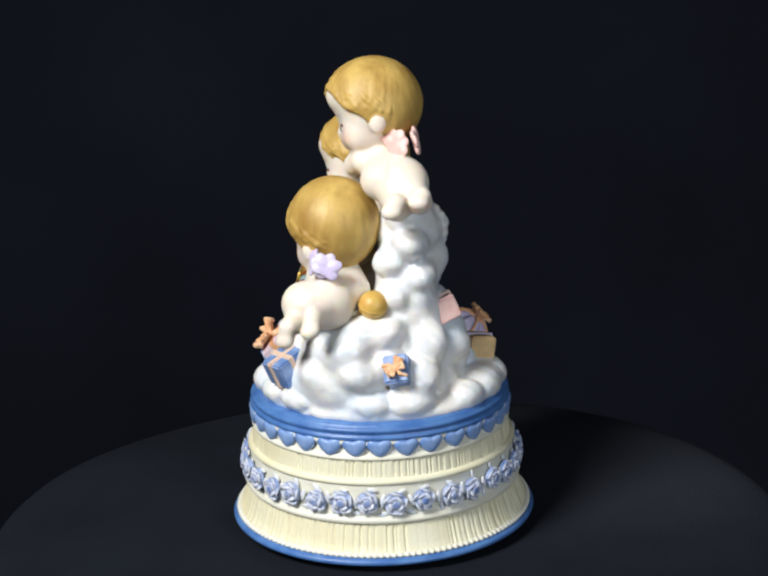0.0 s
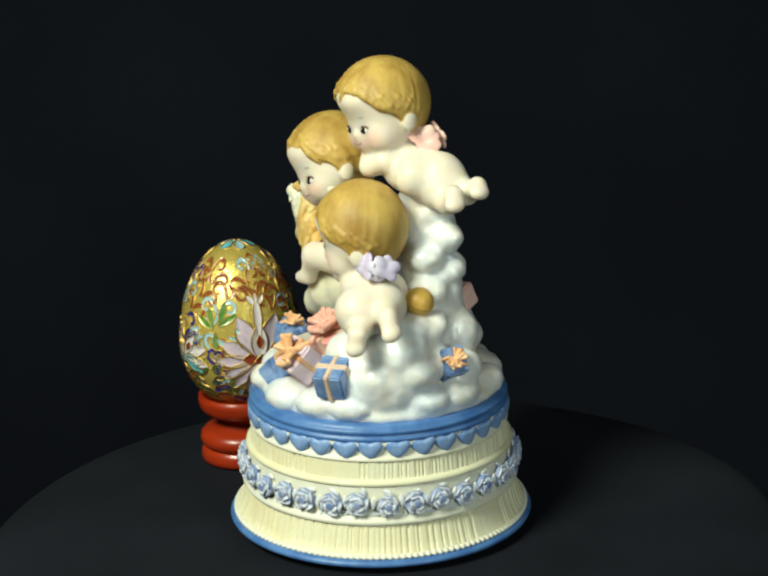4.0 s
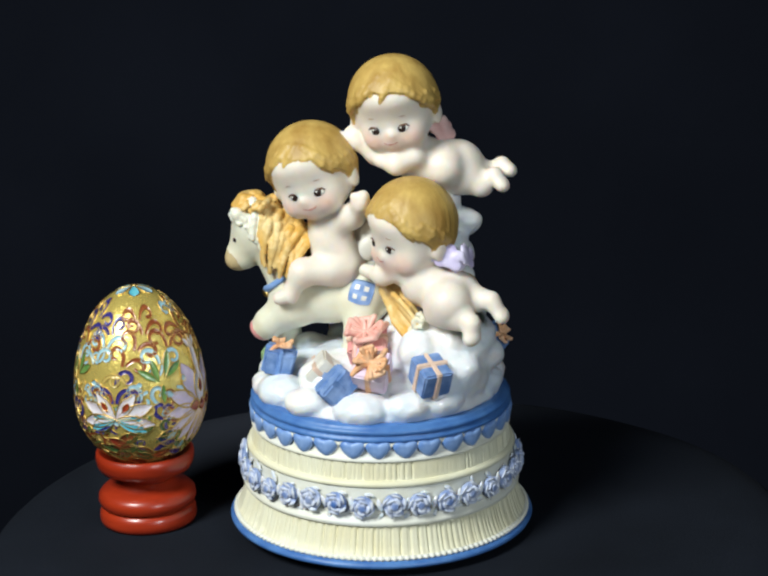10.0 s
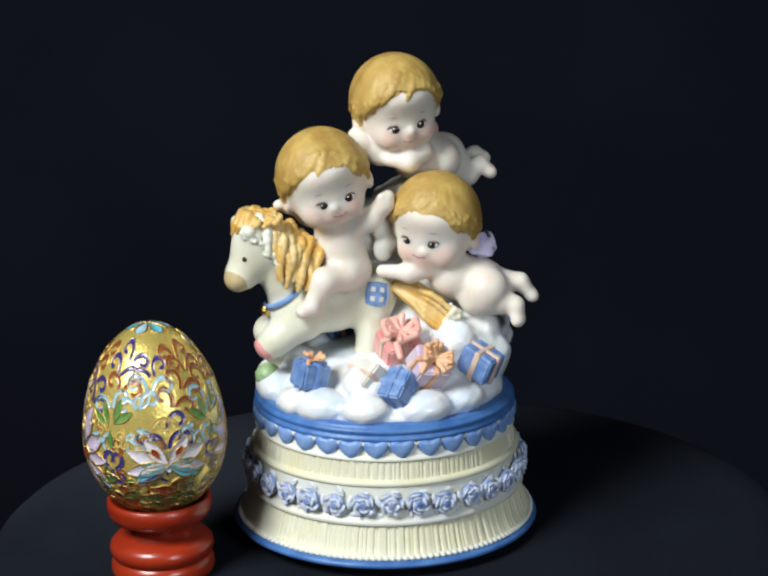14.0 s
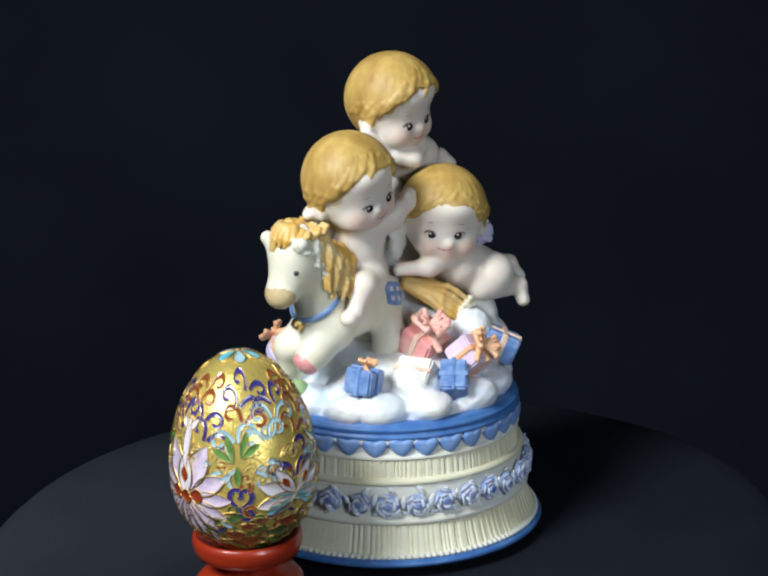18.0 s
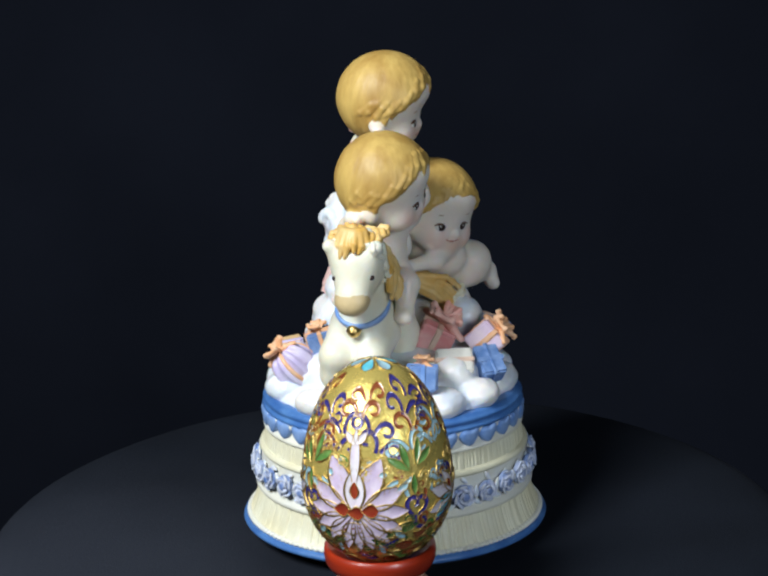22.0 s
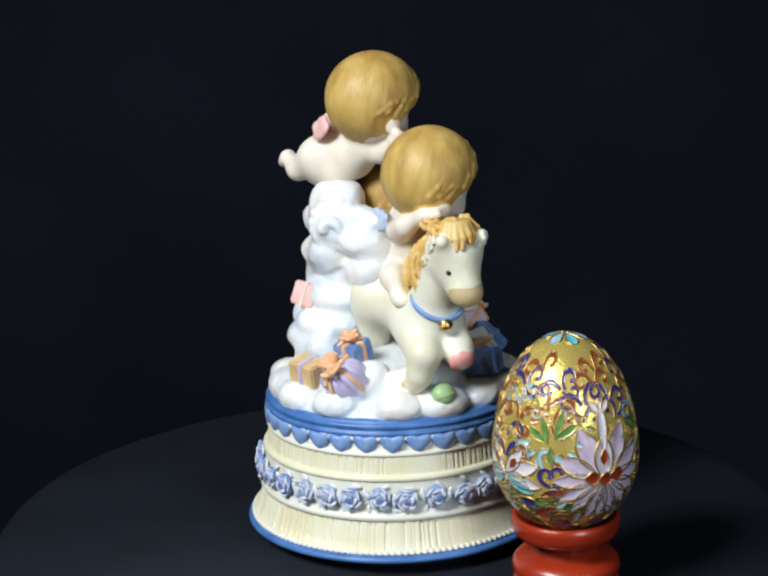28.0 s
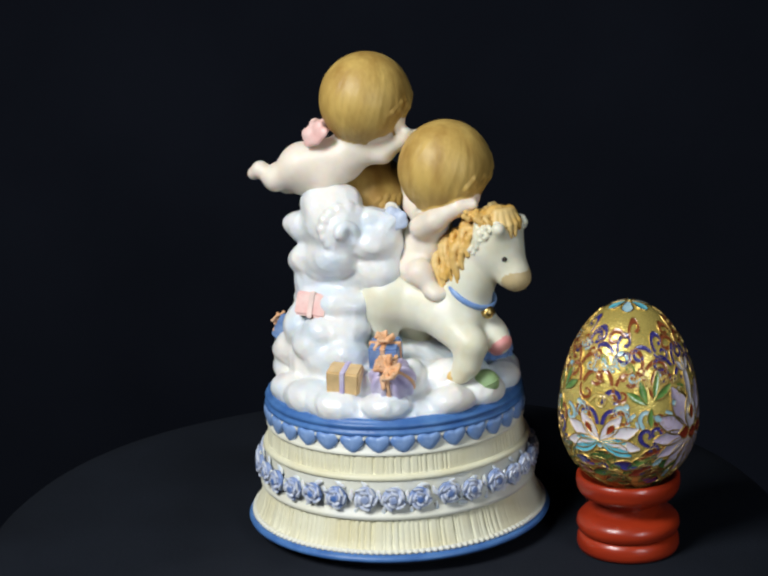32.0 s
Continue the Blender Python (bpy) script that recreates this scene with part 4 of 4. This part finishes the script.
def gift(label, c, size, turn, body, band, bow=None, bow_size=1.0, cross=True, seed=0):
    sx, sy, sz = size
    m = pose(c[0] / 1000, c[1] / 1000, c[2] / 1000, *turn)
    ob = part("gift_box", box_mesh("gift_box", sx, sy, sz, body, 0.6, seed), music_box, label, m)
    if band:
        if cross != "long":
            part("ribbon", box_mesh("ribbon", sx * 0.17, sy + 0.9, sz + 0.9, band, 0.3, seed + 1), ob)
        if cross:
            part("ribbon", box_mesh("ribbon", sx + 0.9, sy * 0.17, sz + 0.9, band, 0.3, seed + 2), ob)
    if bow:
        part("bow", bow_mesh(bow_size, bow, seed), ob, "", pose(0, 0, sz / 2000))
    return ob


def round_gift(label, c, r, turn, body, bow, bow_size=1.0, folds=9, squash=0.9):
    pr = [ball((0, 0, 0), r * 0.9)]
    for k in range(folds):
        a = k * 2 * math.pi / folds
        pr += [oval((r * 0.45 * math.cos(a), r * 0.45 * math.sin(a), 0), (r * 0.6, r * 0.28, r * squash), 0, (math.cos(a), math.sin(a), 0))]
    m = pose(c[0] / 1000, c[1] / 1000, c[2] / 1000, *turn)
    ob = part("round_gift", sculpt("round_gift", pr, [body], 0.5, 0.5), music_box, label, m)
    for nv in ((1, 0.1, 0), (0.1, 1, 0)):
        part("ribbon", torus("ribbon", (0, 0, 0), nv, r * 0.99, 0.8, bow, r * 0.97), ob)
    if bow:
        part("bow", bow_mesh(bow_size, bow), ob, "", pose(0, 0, r * squash * 0.93 / 1000))
    return ob


gift("blue gift box with a peach bow on the cloud", (33.6, 11.0, 60.6), (9.5, 8, 11), (15, 60, 15), GIFT_BLUE, None, PEACH, 0.95, seed=1)
gift("blue gift box with a pale peach ribbon cross", (28.1, -28.0, 59.5), (10.2, 11.6, 9.5), (24, 0, 49), GIFT_BLUE, PALE_PEACH, seed=2)
gift("blue wrapped gift box lying on its side", (-1.2, -37.6, 55.9), (8.9, 11.4, 8), (42, 0, -43), GIFT_BLUE, GIFT_BLUE, seed=3)
gift("white gift box with a peach stripe", (-10.8, -29.2, 58.0), (12.4, 9.6, 6.8), (42, 0, -63), WHITE_GIFT, PALE_PEACH, cross="long", seed=4)
gift("blue gift box with a peach bow by the hoof", (-28.7, -24.5, 58.4), (10, 9.5, 8.5), (4, 13, 25), GIFT_BLUE, HEART_BLUE, PEACH, 1.0, seed=5)
gift("blue gift box with a peach bow behind the horse", (-15.5, 17.0, 63.0), (10, 9, 9), (-15, 0, 30), GIFT_BLUE, PEACH, PEACH, 1.0, seed=6)
gift("mustard gift box with a lavender band", (-9.8, 31.2, 57.0), (11, 8.5, 8), (-8, -4, 28), STRAW, LAVENDER, cross=False, seed=7)
gift("pink gift box on the cloud pillar", (11.9, 22.2, 76.6), (11, 8.6, 8.2), (21, -7, 28), WING_PINK, PINK_PALE, cross=False, seed=8)
gift("lavender gift box with an orange ribbon and bow", (9.8, -33.6, 61.2), (11.5, 11, 10.5), (48, 10, 12), LAVENDER_PALE, PEACH, PEACH, 1.5, seed=10)
gift("pink gift box with a large crumpled pink bow", (2.2, -18.0, 63.8), (13, 12, 9.5), (28, -6, 15), PINK, PALE_PEACH, PINK_BOW, 1.9, seed=12)
round_gift("striped lavender round gift with a peach bow", (-23.8, 23.5, 57.2), 7.6, (-45, 0, 25), LAVENDER, PEACH, 1.3)


def toy_ball(label, c, r, mat):
    ob = part("toy_ball", sculpt("toy_ball", [ball((0, 0, 0), r)], [mat], 0.4), music_box, label, pose(c[0] / 1000, c[1] / 1000, c[2] / 1000))
    part("seam", torus("seam", (0, 0, 0), (0.3, 0.2, 1), r, 0.35, mat), ob)


toy_ball("small mustard yellow toy ball", (28.8, 2.2, 81.8), 4.9, YELLOW)
toy_ball("small green toy ball under the hoof", (-41.2, -4.2, 52.6), 4.4, GREEN)

# ---- egg stand ----
EGG_AT = (-0.0811, -0.0295)
egg_stand = tagged(new("egg_stand"), "turned red lacquered wooden egg stand", "egg stand")
part("foot", lathe("foot", [(0.01, 0), (15.4, 0), (16.7, 0.5), (17.2, 2.0), (17.0, 4.4), (16.2, 6.0), (15.4, 6.5), (0.01, 6.5)], WOOD, 96), egg_stand)
part("ring", lathe("ring", [(0.01, 6.4), (15.2, 6.4), (16.6, 7.0), (17.3, 9.0), (17.0, 11.0), (15.6, 12.6), (12.6, 13.5), (10.4, 14.5), (9.7, 16.2), (0.01, 16.2)], WOOD, 96), egg_stand)
part("cup", lathe("cup", [(0.01, 16.1), (9.7, 16.1), (10.2, 17.8), (12.6, 19.2), (16.0, 19.9), (17.0, 21.8), (17.4, 24.0), (17.2, 26.2), (16.4, 26.8), (15.4, 26.2), (11, 22.8), (0.01, 21.6)], WOOD, 96), egg_stand)

# ---- cloisonne egg ----
egg = tagged(new("cloisonne_egg"), "gold cloisonne egg with enamel scrolls and lotus flowers", "decorative egg")
ZB, ZE, ZT, RE = 17.4, 42.6, 81.4, 22.9


def egg_r(z):
    z = np.asarray(z, float)
    s = np.where(z > ZE, (z - ZE) / (ZT - ZE), (ZE - z) / (ZE - ZB))
    return RE * np.sqrt(np.clip(1 - s ** 2, 0, 1))


def on_egg(az, a, b, lift):
    """A point a mm round from azimuth az (degrees) and at height b, lifted off the shell."""
    z = np.clip(b, ZB + 0.05, ZT - 0.05)
    th = radians(az) + np.asarray(a) / RE
    r = egg_r(z)
    dz = (egg_r(z + 0.03) - egg_r(z - 0.03)) / 0.06
    nx = 1 / np.sqrt(1 + dz * dz)
    return np.stack([(r + lift * nx) * np.cos(th), (r + lift * nx) * np.sin(th), z - lift * nx * dz], -1)


shell_prof = [(max(float(egg_r(z)), 0.01), z) for z in ZB + (ZT - ZB) * (1 - np.cos(np.linspace(0, np.pi, 56))) / 2]
shell = part("shell", lathe("shell", shell_prof, GOLD, 128), egg, "polished gold ground")


def scroll(az, a0, b0, head, length, turn, width, color):
    """A hooked enamel scroll between two gilt wires."""
    n = 15
    s = np.linspace(0, 1, n)
    h = radians(head) + radians(turn) * s ** 1.75
    x = a0 + np.concatenate([[0], np.cumsum(np.cos((h[1:] + h[:-1]) / 2))]) * length / (n - 1)
    y = b0 + np.concatenate([[0], np.cumsum(np.sin((h[1:] + h[:-1]) / 2))]) * length / (n - 1)
    x = x * RE / max(float(egg_r(b0)), 7.0)
    w = width * (0.6 + 0.4 * np.sin(s * math.pi * 0.8 + 0.5))
    v, f, k = [], [], []
    for off, lift in ((-1, -0.1), (-1, 0.26), (-0.86, 0.30), (-0.8, 0.24), (0.8, 0.24), (0.86, 0.30), (1, 0.26), (1, -0.1)):
        v.append(on_egg(az, x - np.sin(h) * w * off * 0.5, y + np.cos(h) * w * off * 0.5, lift))
    v = np.stack(v, 1).reshape(-1, 3)
    for i in range(n - 1):
        for j in range(7):
            f.append((i * 8 + j, i * 8 + j + 1, i * 8 + 9 + j, i * 8 + 8 + j))
            k.append(0 if j == 3 else 1)
    return part("scroll", mesh("scroll", v, f, [ENAMEL[color], WIRE], k), shell)


def petal(az, a0, b0, head, length, width, color, blunt=0.75, parent=None, name="petal", up=0.0):
    """A leaf-shaped enamel cell inside a gilt wire."""
    n, m = 9, 7
    h = radians(head)
    s = np.linspace(0, 1, n)
    w = width * np.sin(np.pi * np.clip(s, 0.02, 0.985) ** (blunt * 1.5)) ** 0.8
    v, f, k = [], [], []
    for j, (off, lift) in enumerate(((-1, -0.1), (-0.98, 0.40), (-0.84, 0.40), (-0.78, 0.25), (0, 0.34), (0.78, 0.25), (0.84, 0.40), (0.98, 0.40), (1, -0.1))):
        x = a0 + np.cos(h) * s * length - np.sin(h) * w * off * 0.5
        y = b0 + np.sin(h) * s * length + np.cos(h) * w * off * 0.5
        v.append(on_egg(az, x, y, lift + up * (lift > 0)))
    m = len(v)
    v = np.stack(v, 1).reshape(-1, 3)
    for i in range(n - 1):
        for j in range(m - 1):
            f.append((i * m + j, i * m + j + 1, i * m + m + 1 + j, i * m + m + j))
            k.append(0 if j in (3, 4) else 1)
    return part(name, mesh(name, v, f, [ENAMEL[color], WIRE], k), parent or shell)


er = random.Random(21)


def curl(az, a, b, head, size, way, color, width=1.75):
    """One C-scroll: a short stem that rolls up into a hook."""
    scroll(az, a, b, head, size * 2.5, way * 310, width, color)


def lotus(az, big):
    up_ = 2.0 if big else 3.2
    if big:
        for hd_, ln, wd in ((250, 12.5, 5.0), (-70, 12.5, 5.0), (270, 12.5, 4.6), (226, 13, 5.0), (-46, 13, 5.0), (204, 13.5, 5.2), (-24, 13.5, 5.2), (180, 14, 5.6), (0, 14, 5.6), (153, 14.5, 6.6), (27, 14.5, 6.6), (116, 16.5, 8.6), (64, 16.5, 8.6)):
            petal(az, 2.0 * math.cos(radians(hd_)), 39 + up_ + 1.5 * math.sin(radians(hd_)), hd_, ln, wd, "lilac")
        for k in (-1, 1):
            scroll(az, 5.2 * k, 46.0 + up_, 90 + 30 * k, 8.5, -250 * k, 0.7, "lilac")
        petal(az, 0, 39.2 + up_, 90, 13.6, 7.2, "white", 0.62, up=0.15)
        petal(az, 0, 46.0 + up_, 90, 17.5, 3.8, "white", 0.8, up=0.2)
        for k in (-1, 1):
            petal(az, 0, 59.0 + up_, 90 - 46 * k, 5.2, 2.6, "white", 0.8, up=0.2)
        petal(az, 0, 43.4 + up_, 90, 5.0, 2.9, "maroon", 0.6, up=0.35)
        for a in (-4.3, 0, 4.3):
            petal(az, a - 2.6, 38.8 + up_ + abs(a) * 0.2, 0, 5.2, 4.9, "maroon", 1.0, up=0.3)
        for hd_ in (212, -32, 152, 28, 240, -60):
            petal(az, 14.0 * math.cos(radians(hd_)), 39 + up_ + 13.0 * math.sin(radians(hd_)), hd_, 4.4, 2.8, "sky")
    else:
        for hd_, ln, wd, c in ((190, 13.5, 5.4, "white"), (160, 13.5, 5.6, "white"), (130, 11, 5.0, "white"), (-10, 13.5, 5.4, "white"), (20, 13.5, 5.6, "white"), (50, 11, 5.0, "white"),
                               (205, 11.5, 5.4, "cyan"), (-25, 11.5, 5.4, "cyan"), (182, 9, 3.6, "cyan"), (-2, 9, 3.6, "cyan")):
            petal(az, 0, 37.5 + up_, hd_, ln, wd, c)
        petal(az, -2.6, 40.0 + up_, 125, 4.0, 2.2, "maroon", up=0.3)
        petal(az, 2.6, 40.0 + up_, 55, 4.0, 2.2, "maroon", up=0.3)
        petal(az, -1.2, 36.0 + up_, 0, 2.4, 2.4, "sky", 1.0, name="dot")
        for k in (-1, 1):
            curl(az, 0.8 * k, 43.0 + up_, 90 - 8 * k, 5.6, -k, "navy", 1.8)
            curl(az, 3.4 * k, 44.5 + up_, 80 - 22 * k, 5.0, -k, "navy" if az > 200 else "brown", 1.7)
            curl(az, 4.2 * k, 53.0, 90 + 30 * k, 4.8, k, "gilt", 1.3)
            curl(az, 9.0 * k, 47.5, 90 - 10 * k, 4.6, k, "sky")
        curl(az, 0.6, 52.5, 84, 5.4, -1, "navy", 1.8)
    for k in (-1, 1):
        petal(az, k * 8.5 - 1.2, 52.5, 0, 2.5, 2.5, "sky", 1.0, name="dot")


for az, big in ((2.5, True), (101, False), (185, True), (278, False)):
    lotus(az, big)
# rolling scrolls over the upper half, in pairs that spring from one root
for z, n, size, turned in ((74.6, 6, 4.2, 10), (70.2, 9, 4.9, 32), (65.4, 11, 5.4, 5), (60.4, 12, 5.4, 20)):
    for i in range(n):
        az, c = turned + (i + er.uniform(-0.12, 0.12)) * 360 / n, er.choice(("brown", "brown", "navy", "brown", "navy", "sky"))
        if z < 62 and min(abs((az - b + 180) % 360 - 180) for b in (2.5, 185)) < 14:
            continue
        lean = er.uniform(-35, 35)
        for k in (-1, 1):
            curl(az, 0.7 * k, z - 1.5, 90 - k * 12 + lean, size * er.uniform(0.9, 1.1), -k, c)
        if er.random() < 0.45:
            curl(az, 0, z - 2.0, 270 + lean, size * 0.8, er.choice((-1, 1)), c, 1.3)
# leaf sprays between the blooms
for az in (53, 143, 231, 321):
    for side in (-1, 1):
        for tilt, ln, wd in ((16, 8.6, 3.0), (58, 8.2, 3.0)):
            petal(az, side * 1.2, 53.5 + 0.6 * side, 90 - side * tilt, ln * er.uniform(0.9, 1.1), wd, "leaf", 0.8, name="leaf")
    petal(az, 0, 52.0, 270, 6.5, 2.6, "leaf", name="leaf")
    for a, b, hd_, sz, k, c in ((-5.0, 50.5, 200, 4.4, 1, "sky"), (5.0, 50.5, -20, 4.4, -1, "sky"), (-2.6, 45.0, 130, 4.6, -1, "sky"), (3.0, 44.0, 60, 4.4, 1, "brown"),
                                (-1.0, 39.5, 150, 4.6, -1, "navy"), (1.0, 39.5, 30, 4.6, 1, "navy"), (0, 38.5, 268, 4.4, 1, "navy")):
        curl(az, a + er.uniform(-.5, .5), b + er.uniform(-.6, .6), hd_ + er.uniform(-12, 12), sz, k, c)
# small gilt-edged curls in the gaps
for i in range(96):
    curl(i * 137.5 + er.uniform(-6, 6), 0, 36 + 41 * ((i * 0.618) % 1), er.uniform(0, 360), er.uniform(2.2, 3.0), er.choice((-1, 1)), er.choice(("sky", "gilt", "brown", "gilt", "leaf")), 1.0)
# waves of dark enamel round the foot of the egg
for z, n, cols in ((33.6, 18, ("brown", "moss", "maroon", "navy")), (30.2, 19, ("leaf", "moss", "brown", "moss")), (27.0, 19, ("moss", "leaf", "navy", "maroon")), (24.2, 17, ("moss", "moss", "brown"))):
    for i in range(n):
        az, k = (i + er.uniform(-0.2, 0.2)) * 360 / n, 1 if i % 2 else -1
        petal(az, -4.4, z + 0.8 * k, 18 * k + er.uniform(-10, 10), 9.4, 4.4, er.choice(cols), 0.7, name="leaf", up=-0.05)
        curl(az, 0, z + 1.4, 90 - k * 70, 3.6, k, er.choice(cols), 1.2)
for i in range(6):
    petal(i * 60, 0, 79.6, 90, 2.75, 20, "cyan" if i % 2 else "sky", 0.5)


def motions():
    """Everything on the turntable goes round its axis together."""
    rows = [(float(t), pose(0, 0, 0, 0, 0, a)) for t, a in enumerate(TURN)]
    walk(turntable, rows)
    walk(music_box, rows)
    walk(egg_stand, [(t, m @ pose(*EGG_AT, -0.0045)) for t, m in rows])
    walk(egg, [(t, m @ pose(*EGG_AT, 0.0)) for t, m in rows])


motions()
